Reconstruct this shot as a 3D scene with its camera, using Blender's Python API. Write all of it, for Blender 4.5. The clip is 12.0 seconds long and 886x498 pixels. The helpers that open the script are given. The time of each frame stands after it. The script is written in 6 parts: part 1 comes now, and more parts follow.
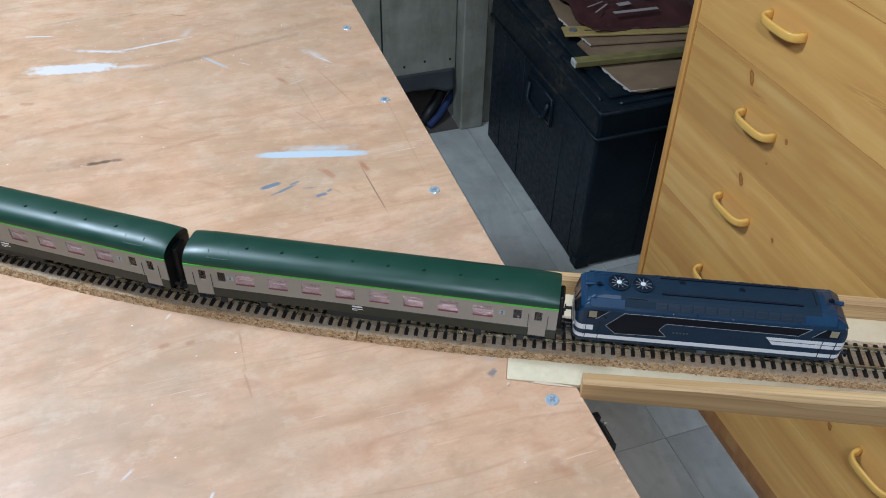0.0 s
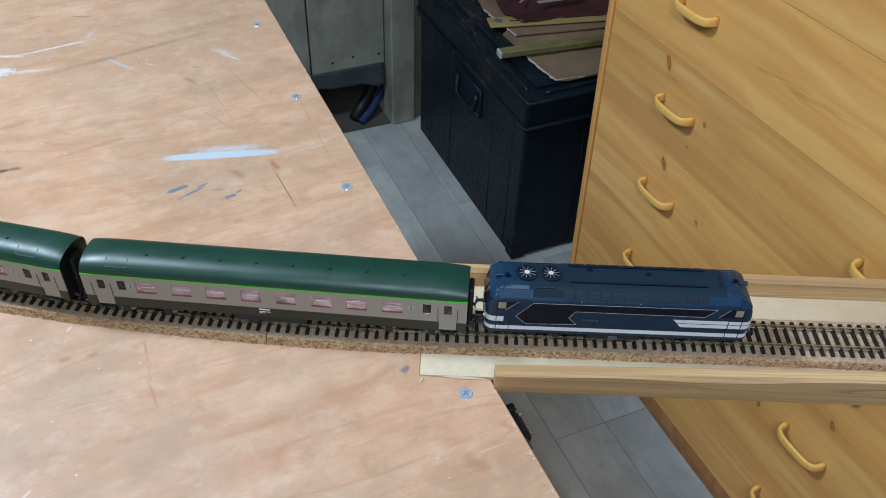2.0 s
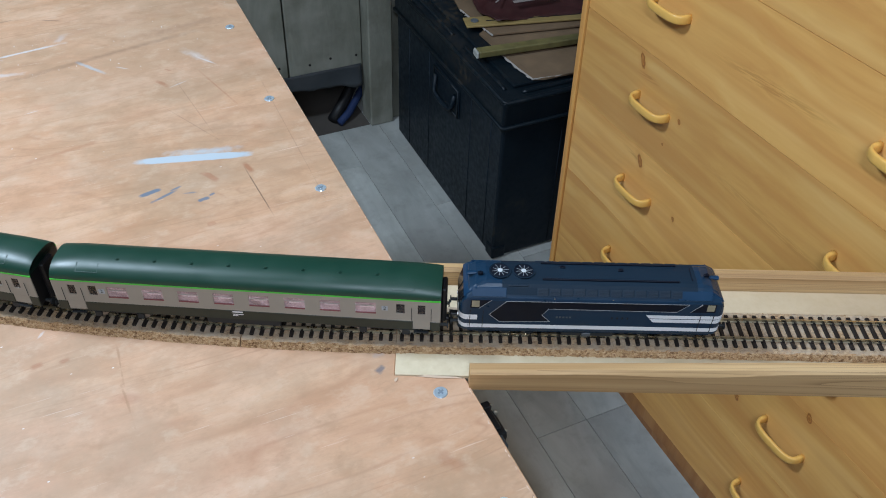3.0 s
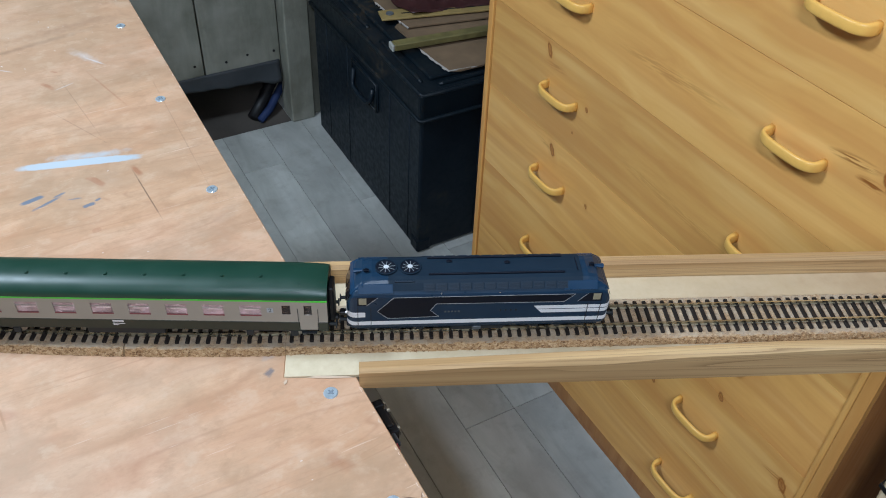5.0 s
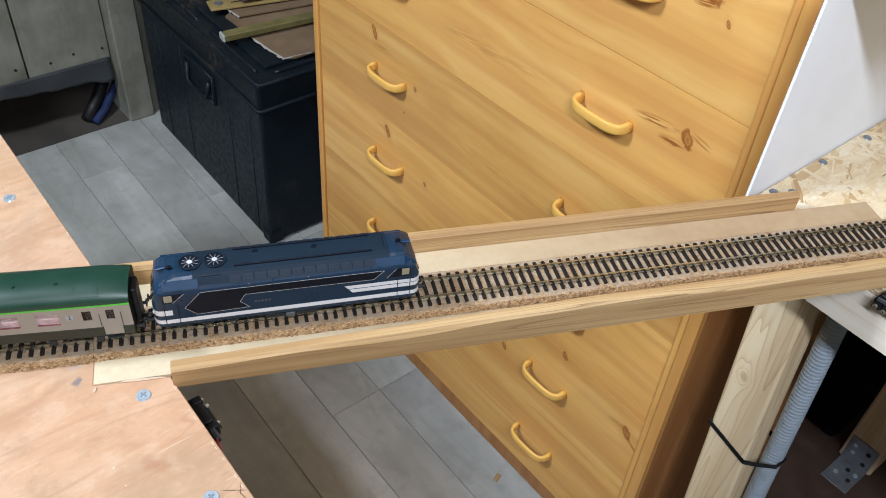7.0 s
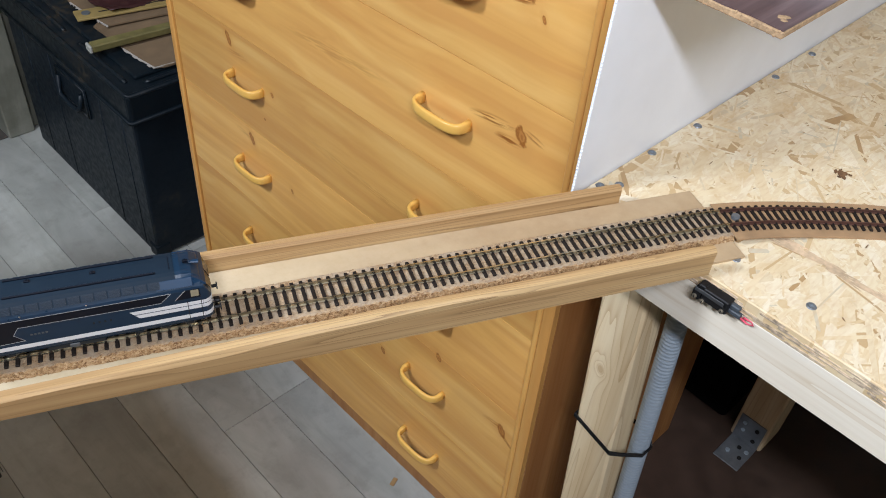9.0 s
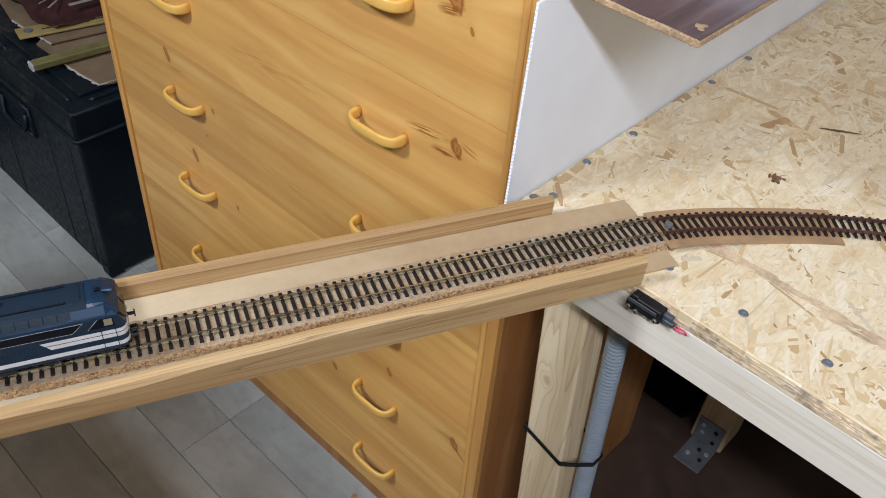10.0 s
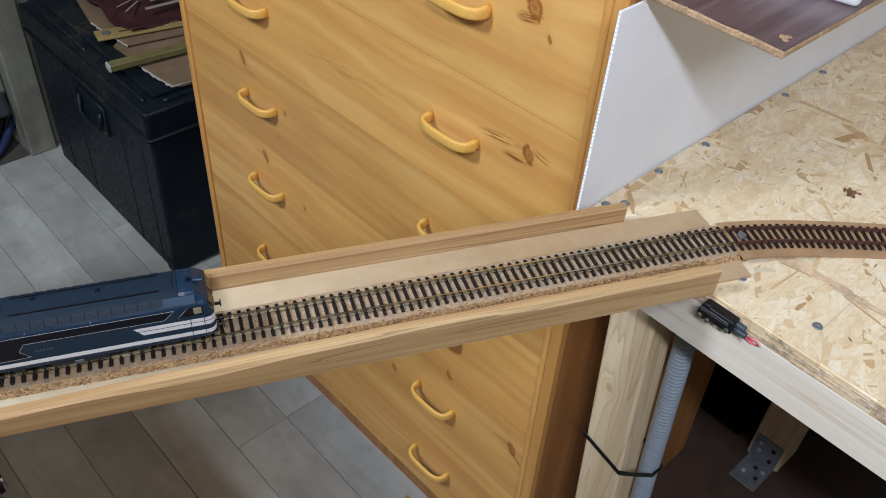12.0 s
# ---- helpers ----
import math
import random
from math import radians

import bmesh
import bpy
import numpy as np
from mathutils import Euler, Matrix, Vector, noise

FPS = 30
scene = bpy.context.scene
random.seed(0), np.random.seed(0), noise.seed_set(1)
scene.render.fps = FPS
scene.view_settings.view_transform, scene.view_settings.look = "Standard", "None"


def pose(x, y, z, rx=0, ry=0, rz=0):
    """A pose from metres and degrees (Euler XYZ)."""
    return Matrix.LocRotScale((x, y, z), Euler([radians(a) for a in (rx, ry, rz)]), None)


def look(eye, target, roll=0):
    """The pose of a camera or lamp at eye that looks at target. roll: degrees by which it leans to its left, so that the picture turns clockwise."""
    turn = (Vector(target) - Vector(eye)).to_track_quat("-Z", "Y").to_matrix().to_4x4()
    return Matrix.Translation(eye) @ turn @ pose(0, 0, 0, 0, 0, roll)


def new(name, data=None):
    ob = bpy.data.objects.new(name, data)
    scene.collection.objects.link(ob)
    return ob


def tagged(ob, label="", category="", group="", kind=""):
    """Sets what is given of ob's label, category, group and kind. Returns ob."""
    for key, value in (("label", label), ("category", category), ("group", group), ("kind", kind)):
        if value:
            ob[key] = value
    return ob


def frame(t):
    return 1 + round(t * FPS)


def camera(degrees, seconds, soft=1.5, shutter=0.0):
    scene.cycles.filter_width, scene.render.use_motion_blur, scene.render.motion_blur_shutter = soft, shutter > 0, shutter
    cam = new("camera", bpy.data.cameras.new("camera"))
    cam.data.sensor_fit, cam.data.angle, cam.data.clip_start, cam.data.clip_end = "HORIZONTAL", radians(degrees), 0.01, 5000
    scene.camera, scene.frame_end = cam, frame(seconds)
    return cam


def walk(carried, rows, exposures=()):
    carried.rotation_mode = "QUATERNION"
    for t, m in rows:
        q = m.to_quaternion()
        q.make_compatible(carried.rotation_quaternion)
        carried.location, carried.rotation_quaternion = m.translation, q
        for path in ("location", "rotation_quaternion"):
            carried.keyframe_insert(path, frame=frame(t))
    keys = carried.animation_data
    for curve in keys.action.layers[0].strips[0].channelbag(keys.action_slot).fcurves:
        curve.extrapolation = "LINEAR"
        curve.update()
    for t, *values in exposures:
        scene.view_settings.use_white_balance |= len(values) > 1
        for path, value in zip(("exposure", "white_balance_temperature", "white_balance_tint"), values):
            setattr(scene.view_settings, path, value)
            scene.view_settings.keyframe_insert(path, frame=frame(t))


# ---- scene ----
cam = camera(55.0, 12.0, 1.0)
PATH = [
    (0, (-0.012, -0.371, 1.265), (-0.144, 1.114, -0.067), 1.3),
    (0.5, (-0.005, -0.368, 1.263), (-0.086, 1.122, -0.068), 1.8),
    (1, (-0.001, -0.368, 1.263), (-0.045, 1.121, -0.072), 2.1),
    (1.5, (0.005, -0.366, 1.261), (-0.027, 1.117, -0.08), 1.9),
    (2, (0.015, -0.363, 1.261), (0.005, 1.121, -0.078), 1.9),
    (2.5, (0.019, -0.363, 1.261), (0.024, 1.124, -0.077), 1.8),
    (3, (0.022, -0.364, 1.261), (0.051, 1.123, -0.077), 2.0),
    (5, (0.059, -0.36, 1.261), (0.224, 1.11, -0.085), 3.3),
    (5.5, (0.07, -0.36, 1.259), (0.291, 1.096, -0.095), 3.8),
    (6, (0.076, -0.362, 1.26), (0.366, 1.076, -0.099), 4.4),
    (6.5, (0.087, -0.372, 1.263), (0.478, 1.038, -0.1), 5.4),
    (7, (0.104, -0.373, 1.266), (0.55, 1.027, -0.09), 5.7),
    (7.2, (0.115, -0.363, 1.271), (0.583, 1.017, -0.099), 6.9),
    (8.8, (0.19, -0.379, 1.27), (0.756, 0.978, -0.086), 6.2),
    (9, (0.202, -0.382, 1.27), (0.782, 0.973, -0.083), 6.1),
    (9.5, (0.227, -0.382, 1.269), (0.841, 0.962, -0.079), 6.0),
    (10, (0.238, -0.382, 1.272), (0.879, 0.961, -0.065), 6.0),
    (10.5, (0.241, -0.384, 1.272), (0.876, 0.963, -0.063), 5.7),
    (11, (0.233, -0.388, 1.276), (0.834, 0.98, -0.053), 5.2),
    (11.5, (0.226, -0.389, 1.275), (0.8, 0.993, -0.052), 5.1),
    (12, (0.214, -0.387, 1.274), (0.754, 1.008, -0.054), 4.9),
]
# the room's walls run along x and y; the footbridge of the railway lies askew to them
BRIDGE = pose(0, 0, 0, 0, 0, -24.8)
walk(cam, [(t, BRIDGE @ look(eye, target, roll)) for t, eye, target, roll in PATH],
     [(0, -1.02, 5290, 7), (3, -1.06, 5340, 7), (5.5, -0.84, 5410, 7), (7, -0.55, 5820, 11), (9, -0.66, 5940, 12), (10.5, -0.90, 5900, 13), (12, -0.93, 5830, 13)])

# ---- world and lights ----
world = bpy.data.worlds.new("world")
scene.world = world
world.use_nodes = True
world.node_tree.nodes["Background"].inputs[0].default_value = (0.8, 0.9, 1.0, 1)
world.node_tree.nodes["Background"].inputs[1].default_value = 0.02


def lamp(name, m, watts, sx, sy, colour):
    d = bpy.data.lights.new(name, "AREA")
    d.shape, d.size, d.size_y, d.energy, d.color = "RECTANGLE", sx, sy, watts, colour
    ob = new(name, d)
    ob.matrix_world = m
    return ob


# a tube lamp with a reflector that faces the chest, and a square lamp hung over the plywood table
lamp("tube_lamp", pose(-0.46, -1.06, 2.02, 0, -78, 0), 62, 0.12, 0.85, (0.98, 0.98, 1.0))
lamp("ceiling_lamp", look((-0.75, 0.50, 2.00), (-0.6, 0.5, 0.5)), 52, 0.26, 0.26, (0.94, 0.98, 1.0))

# ---- materials ----


class Mat:
    """A node material under construction."""

    def __init__(self, name, rough=0.5, metal=0.0):
        self.m = bpy.data.materials.new(name)
        self.m.use_nodes = True
        self.t = self.m.node_tree
        self.b = self.t.nodes["Principled BSDF"]
        self.b.inputs["Roughness"].default_value = rough
        self.b.inputs["Metallic"].default_value = metal
        self.pos = self.n("ShaderNodeTexCoord").outputs["Object"]

    def n(self, kind, **inputs):
        node = self.t.nodes.new(kind)
        for k, v in inputs.items():
            self.put(node.inputs[k.replace("_", " ")], v)
        return node

    def put(self, socket, v):
        if isinstance(v, bpy.types.NodeSocket):
            self.t.links.new(v, socket)
        elif hasattr(v, "__len__") and socket.type == "RGBA" and len(v) == 3:
            socket.default_value = (*v, 1)
        else:
            socket.default_value = v

    def mapped(self, scale=(1, 1, 1), at=(0, 0, 0), turn=0.0, vec=None, kind="POINT"):
        node = self.n("ShaderNodeMapping")
        node.vector_type = kind
        self.put(node.inputs["Vector"], vec or self.pos)
        node.inputs["Location"].default_value = at
        node.inputs["Rotation"].default_value = (0, 0, turn)
        node.inputs["Scale"].default_value = scale
        return node.outputs[0]

    def noise(self, scale, detail=4, vec=None, rough=0.55, distort=0.0):
        return self.n("ShaderNodeTexNoise", Vector=vec or self.pos, Scale=scale, Detail=detail, Roughness=rough, Distortion=distort).outputs["Fac"]

    def ramp(self, v, stops):
        node = self.n("ShaderNodeValToRGB", Fac=v)
        els = node.color_ramp.elements
        while len(els) < len(stops):
            els.new(0.5)
        for e, (p, c) in zip(els, stops):
            e.position = p
            e.color = (*c, 1) if hasattr(c, "__len__") else (c, c, c, 1)
        return node.outputs["Color"]

    def mix(self, f, a, b, how="MIX"):
        node = self.n("ShaderNodeMix")
        node.data_type, node.blend_type = "RGBA", how
        self.put(node.inputs[0], f)
        self.put(node.inputs[6], a)
        self.put(node.inputs[7], b)
        return node.outputs[2]

    def math(self, op, a, b=0.0, c=0.0):
        node = self.n("ShaderNodeMath")
        node.operation = op
        for sock, v in zip(node.inputs, (a, b, c)):
            self.put(sock, v)
        return node.outputs[0]

    def spread(self, v, lo, hi, a=0.0, b=1.0):
        return self.n("ShaderNodeMapRange", Value=v, From_Min=lo, From_Max=hi, To_Min=a, To_Max=b).outputs[0]

    def random(self):
        return self.n("ShaderNodeObjectInfo").outputs["Random"]

    def island(self):
        return self.n("ShaderNodeNewGeometry").outputs["Random Per Island"]

    def shift(self, v, by, vec=None):
        """Coordinates moved on by a random value, so that alike pieces differ."""
        c = self.n("ShaderNodeCombineXYZ")
        for i in range(3):
            self.put(c.inputs[i], self.math("MULTIPLY", v, by[i]))
        node = self.n("ShaderNodeVectorMath")
        self.put(node.inputs[0], vec or self.pos)
        self.put(node.inputs[1], c.outputs[0])
        return node.outputs[0]

    def colour(self, c):
        self.put(self.b.inputs["Base Color"], c)
        return self

    def rough(self, r):
        self.put(self.b.inputs["Roughness"], r)
        return self

    def bump(self, h, strength=0.3, distance=0.001):
        node = self.n("ShaderNodeBump", Height=h, Strength=strength, Distance=distance)
        self.put(self.b.inputs["Normal"], node.outputs[0])
        return self

    def blot(self, x, y, hl, hw, turn, soft=0.35, ragged=0.5, grain=90.0):
        """A mask with an uneven rim: an oval at x, y with half length hl and half width hw."""
        v = self.mapped((hl, hw, 1000), (x, y, 0), radians(turn), kind="TEXTURE")
        xyz = self.n("ShaderNodeSeparateXYZ", Vector=v)
        far = [self.math("POWER", self.math("ABSOLUTE", xyz.outputs[k]), 3.5) for k in (0, 1)]
        reach = self.math("POWER", self.math("ADD", *far), 1 / 3.5)
        r = self.math("ADD", reach, self.math("MULTIPLY", self.math("SUBTRACT", self.noise(grain, 3), 0.5), ragged * 2))
        return self.spread(r, 1.0 - soft, 1.0, 1.0, 0.0)


def plain(name, c, rough=0.5, metal=0.0, vary=0.12, scale=60, bump=0.0, sheen=0.5):
    """Paint, plastic or metal with slight unevenness at two sizes."""
    m = Mat(name, rough, metal)
    m.b.inputs["Specular IOR Level"].default_value = sheen
    a = m.noise(scale, 5)
    b = m.noise(scale * 0.13, 2)
    f = m.math("MULTIPLY", m.math("ADD", a, b), 0.5)
    lo, hi = [tuple(min(1, k * (1 + e)) for k in c) for e in (-vary * 2, vary * 2)]
    m.colour(m.ramp(f, [(0.3, lo), (0.7, hi)]))
    m.rough(m.spread(a, 0.3, 0.7, max(0.03, rough - 0.08), min(1, rough + 0.08)))
    if bump:
        m.bump(a, bump, 0.0005)
    return m.m


def plywood():
    m = Mat("plywood", 0.42)
    v = m.mapped((1.3, 12, 1), turn=radians(14))
    wob = m.noise(2.2, 3, m.mapped((0.6, 1.6, 1), turn=radians(14)))
    grain = m.noise(5, 5, m.shift(wob, (0.2, 2.2, 0), v), 0.6)
    broad = m.noise(2.6, 4, m.mapped((1, 3.0, 1), turn=radians(15)), 0.6)
    c = m.ramp(grain, [(0.28, (0.49, 0.284, 0.152)), (0.5, (0.575, 0.362, 0.216)), (0.72, (0.63, 0.428, 0.275))])
    c = m.mix(m.spread(broad, 0.40, 0.62, 0.0, 0.5), c, (0.53, 0.298, 0.180))
    c = m.mix(m.spread(m.noise(3.4, 3, m.mapped((1, 2.2, 1), (7, 3, 0), radians(5))), 0.5, 0.68, 0.0, 0.4), c, (0.63, 0.45, 0.315))
    # growth lines: thin contours of a slow field
    field = m.noise(1.6, 3, m.mapped((1.1, 5.5, 1), (2, 9, 0), radians(15)), 0.5, 0.3)
    fr = m.math("FRACT", m.math("MULTIPLY", field, 26.0))
    thin = m.spread(m.math("ABSOLUTE", m.math("SUBTRACT", fr, 0.5)), 0.0, 0.16, 1.0, 0.0)
    c = m.mix(m.math("MULTIPLY", thin, m.spread(m.noise(7, 4, v), 0.38, 0.62, 0.0, 0.60)), c, (0.40, 0.215, 0.118))
    fine = m.noise(140, 3, m.mapped((2.0, 6, 1), turn=radians(14)), 0.6)
    c = m.mix(m.spread(fine, 0.5, 0.8, 0.0, 0.30), c, (0.42, 0.240, 0.14))
    mottle = m.noise(16, 5, m.mapped((1, 1.5, 1), (5, 1, 0), radians(14)), 0.62, 0.6)
    c = m.mix(m.spread(mottle, 0.50, 0.66, 0.0, 0.55), c, (0.44, 0.255, 0.140))
    c = m.mix(m.spread(mottle, 0.46, 0.34, 0.0, 0.22), c, (0.65, 0.48, 0.345))
    # short dark pores along the grain
    dash = m.noise(60, 3, m.mapped((1.0, 6, 1), (1, 6, 0), radians(14)), 0.7)
    c = m.mix(m.spread(dash, 0.58, 0.76, 0.0, 0.32), c, (0.39, 0.205, 0.115))
    strand = m.noise(24, 5, m.mapped((0.9, 9, 1), (6, 2, 0), radians(14)), 0.7, 0.4)
    patch = m.spread(m.noise(5, 3, m.mapped((1, 1.5, 1), (3, 8, 0))), 0.42, 0.62, 0.1, 1.0)
    c = m.mix(m.math("MULTIPLY", patch, m.spread(strand, 0.52, 0.68, 0.0, 0.36)), c, (0.42, 0.235, 0.125))
    grime = m.spread(m.noise(8, 6, None, 0.7), 0.47, 0.66, 0.0, 0.7)
    c = m.mix(grime, c, (0.385, 0.262, 0.160))
    smudge = m.noise(3.1, 6, m.mapped((1, 1.3, 1), (8, 5, 0)), 0.72, 0.5)
    c = m.mix(m.spread(smudge, 0.47, 0.62, 0.0, 0.6), c, (0.43, 0.285, 0.172))
    spots = m.noise(38, 5, m.mapped((1, 1.4, 1), (2, 7, 0), radians(14)), 0.7)
    c = m.mix(m.spread(spots, 0.54, 0.68, 0.0, 0.42), c, (0.37, 0.225, 0.125))
    c = m.mix(m.spread(spots, 0.46, 0.34, 0.0, 0.3), c, (0.64, 0.49, 0.35))
    worn = m.spread(m.noise(5.5, 6, m.mapped((1, 1.8, 1), (4, 2, 0)), 0.7), 0.54, 0.70, 0.0, 0.22)
    c = m.mix(worn, c, (0.65, 0.50, 0.37))
    # paint strokes, smears and scratches left on the board: place, half size, turn, colour, cover
    pale, blue, white, dark, rust = (0.46, 0.53, 0.58), (0.13, 0.175, 0.235), (0.62, 0.61, 0.60), (0.10, 0.055, 0.035), (0.33, 0.13, 0.06)

    def stain(x, y, hl, hw, turn, soft, rag, col, cover):
        return m.mix(m.math("MULTIPLY", m.blot(x, y, hl, hw, turn, soft, rag, 140), cover), c, col)

    c = stain(-0.068, 0.293, 0.052, 0.0054, -15, 0.2, 0.14, pale, 0.95)
    c = stain(-0.060, 0.300, 0.036, 0.006, -15, 0.9, 0.7, pale, 0.7)
    c = stain(-0.113, 0.258, 0.010, 0.0028, 12, 0.3, 0.35, blue, 0.9)
    c = stain(-0.103, 0.249, 0.013, 0.0017, 22, 0.4, 0.5, blue, 0.85)
    c = stain(-0.092, 0.256, 0.006, 0.0012, 18, 0.4, 0.4, blue, 0.8)
    c = stain(-0.083, 0.246, 0.007, 0.0012, -12, 0.5, 0.6, blue, 0.6)
    c = stain(-0.074, 0.233, 0.006, 0.0025, 8, 0.3, 0.5, blue, 0.85)
    c = stain(-0.066, 0.237, 0.003, 0.0014, 20, 0.4, 0.4, blue, 0.8)
    c = stain(-0.268, 0.511, 0.046, 0.0105, -10, 0.25, 0.4, white, 0.8)
    c = stain(-0.212, 0.499, 0.030, 0.004, -10, 0.8, 0.6, white, 0.5)
    c = stain(-0.240, 0.540, 0.034, 0.0036, -20, 0.7, 0.6, white, 0.75)
    c = stain(-0.186, 0.539, 0.048, 0.0024, 7, 0.7, 0.5, white, 0.75)
    c = stain(-0.30, 0.592, 0.018, 0.0013, -14, 0.4, 0.4, white, 0.85)
    c = stain(-0.129, 0.482, 0.024, 0.0026, -55, 0.6, 0.5, (0.42, 0.46, 0.48), 0.7)
    c = stain(-0.029, 0.470, 0.024, 0.006, -62, 0.9, 0.7, white, 0.4)
    c = stain(-0.021, 0.455, 0.016, 0.0012, -55, 0.6, 0.5, white, 0.6)
    c = stain(-0.246, 0.336, 0.020, 0.0028, -1, 0.6, 0.5, dark, 0.85)
    c = stain(-0.262, 0.342, 0.045, 0.009, 4, 0.9, 0.8, dark, 0.25)
    c = stain(-0.029, 0.262, 0.010, 0.003, -75, 0.6, 0.4, rust, 0.65)
    c = stain(-0.062, 0.262, 0.010, 0.0035, -60, 0.4, 0.5, rust, 0.55)
    c = stain(-0.333, 0.438, 0.010, 0.004, -15, 0.4, 0.4, rust, 0.55)
    c = stain(-0.31, 0.455, 0.008, 0.003, -15, 0.4, 0.4, rust, 0.45)
    c = stain(-0.102, 0.505, 0.13, 0.0050, 11, 0.9, 0.5, dark, 0.32)
    c = stain(-0.03, 0.535, 0.07, 0.011, 9, 0.95, 0.9, (0.30, 0.18, 0.11), 0.45)
    c = stain(-0.045, 0.335, 0.05, 0.016, -35, 0.95, 0.9, (0.40, 0.255, 0.155), 0.4)
    c = stain(0.010, 0.155, 0.035, 0.012, 70, 0.95, 0.9, (0.40, 0.235, 0.135), 0.45)
    c = stain(-0.10, 0.40, 0.05, 0.014, 25, 0.95, 0.9, (0.42, 0.275, 0.165), 0.35)
    c = stain(-0.0065, 0.0085, 0.0045, 0.003, 30, 0.5, 0.7, (0.16, 0.15, 0.16), 0.8)
    c = stain(-0.0035, 0.0215, 0.0045, 0.003, 0, 0.5, 0.6, (0.45, 0.37, 0.32), 0.6)
    c = stain(0.019, 0.0775, 0.0140, 0.0006, -6, 0.5, 0.3, dark, 0.9)
    c = stain(0.0345, -0.1180, 0.0085, 0.0005, -35, 0.5, 0.3, dark, 0.8)
    c = stain(0.0385, -0.1195, 0.0045, 0.0005, 60, 0.5, 0.3, dark, 0.8)
    c = stain(0.0375, -0.1245, 0.0045, 0.0005, -80, 0.5, 0.3, dark, 0.8)
    c = stain(-0.15, 0.555, 0.012, 0.005, 60, 0.9, 0.7, white, 0.5)
    c = stain(-0.10, 0.47, 0.008, 0.001, -40, 0.6, 0.5, white, 0.6)
    c = stain(-0.055, 0.42, 0.010, 0.0008, 20, 0.6, 0.5, white, 0.5)
    c = stain(-0.19, 0.42, 0.007, 0.0008, 10, 0.6, 0.5, white, 0.5)
    c = stain(-0.022, 0.40, 0.045, 0.0012, -75, 0.8, 0.5, rust, 0.4)
    c = stain(-0.06, 0.45, 0.004, 0.0016, -40, 0.5, 0.5, rust, 0.5)
    c = stain(-0.155, 0.60, 0.010, 0.0012, -25, 0.5, 0.5, dark, 0.5)
    c = stain(-0.20, 0.615, 0.015, 0.0015, 5, 0.7, 0.5, dark, 0.35)
    c = stain(-0.275, 0.62, 0.025, 0.003, 5, 0.8, 0.6, dark, 0.3)
    c = stain(-0.16, 0.155, 0.010, 0.0007, 35, 0.6, 0.5, white, 0.45)
    c = stain(-0.075, 0.20, 0.004, 0.003, 0, 0.3, 0.3, rust, 0.35)
    c = stain(-0.05, -0.10, 0.025, 0.003, -25, 0.8, 0.7, rust, 0.4)
    c = stain(-0.20, -0.03, 0.006, 0.0012, 60, 0.5, 0.5, white, 0.7)
    c = stain(0.005, -0.075, 0.012, 0.006, -60, 0.8, 0.7, rust, 0.35)
    c = stain(-0.165, 0.05, 0.012, 0.005, -20, 0.7, 0.6, rust, 0.35)
    c = stain(-0.1, -0.02, 0.05, 0.018, 20, 0.9, 0.8, rust, 0.2)
    c = stain(-0.164, 0.080, 0.022, 0.0008, 88, 0.8, 1.6, (0.36, 0.20, 0.10), 0.6)
    c = stain(-0.165, 0.046, 0.018, 0.0009, 94, 0.8, 1.6, (0.36, 0.20, 0.10), 0.6)
    c = stain(-0.160, 0.046, 0.030, 0.006, 92, 0.9, 0.9, (0.68, 0.52, 0.39), 0.12)
    c = stain(-0.2144, 0.1007, 0.0045, 0.0028, 10, 0.5, 0.4, rust, 0.5)
    c = stain(-0.1968, 0.0982, 0.0040, 0.0025, 10, 0.5, 0.4, rust, 0.45)
    c = stain(-0.2091, 0.1286, 0.0045, 0.0011, 50, 0.6, 0.9, white, 0.5)
    c = stain(-0.2449, 0.0023, 0.0055, 0.0013, 40, 0.6, 0.9, white, 0.5)
    c = stain(-0.0295, 0.228, 0.038, 0.0007, -86, 0.5, 0.3, dark, 0.65)
    c = stain(-0.0514, 0.382, 0.07, 0.0006, -83, 0.6, 0.6, dark, 0.22)
    c = stain(-0.060, 0.349, 0.05, 0.0006, -64, 0.6, 0.6, dark, 0.25)
    c = stain(0.0192, 0.310, 0.116, 0.0006, -90.5, 0.6, 0.9, dark, 0.18)
    c = stain(-0.071, 0.428, 0.010, 0.003, -60, 0.7, 0.7, rust, 0.55)
    c = stain(-0.27, 0.40, 0.10, 0.004, 8, 0.9, 0.9, rust, 0.35)
    c = stain(-0.17, 0.345, 0.05, 0.003, 10, 0.9, 0.9, rust, 0.3)
    c = stain(-0.11, 0.565, 0.16, 0.010, 8, 0.9, 0.9, (0.42, 0.26, 0.16), 0.45)
    specks = m.n("ShaderNodeTexVoronoi", Vector=m.mapped((1, 1.7, 1), turn=0.5), Scale=42).outputs["Distance"]
    few = m.math("MULTIPLY", m.spread(specks, 0.025, 0.045, 1, 0), m.spread(m.noise(11, 2), 0.48, 0.54))
    c = m.mix(few, c, (0.75, 0.70, 0.65))
    chipped = m.n("ShaderNodeTexVoronoi", Vector=m.mapped((2.4, 0.8, 1), (3, 2, 0), turn=-0.4), Scale=75).outputs["Distance"]
    c = m.mix(m.math("MULTIPLY", m.math("MULTIPLY", m.spread(chipped, 0.07, 0.12, 1, 0), m.spread(m.noise(24, 2), 0.50, 0.56)), m.blot(-0.08, 0.52, 0.22, 0.10, 8, 0.9, 0.5, 30)), c, (0.66, 0.62, 0.57))
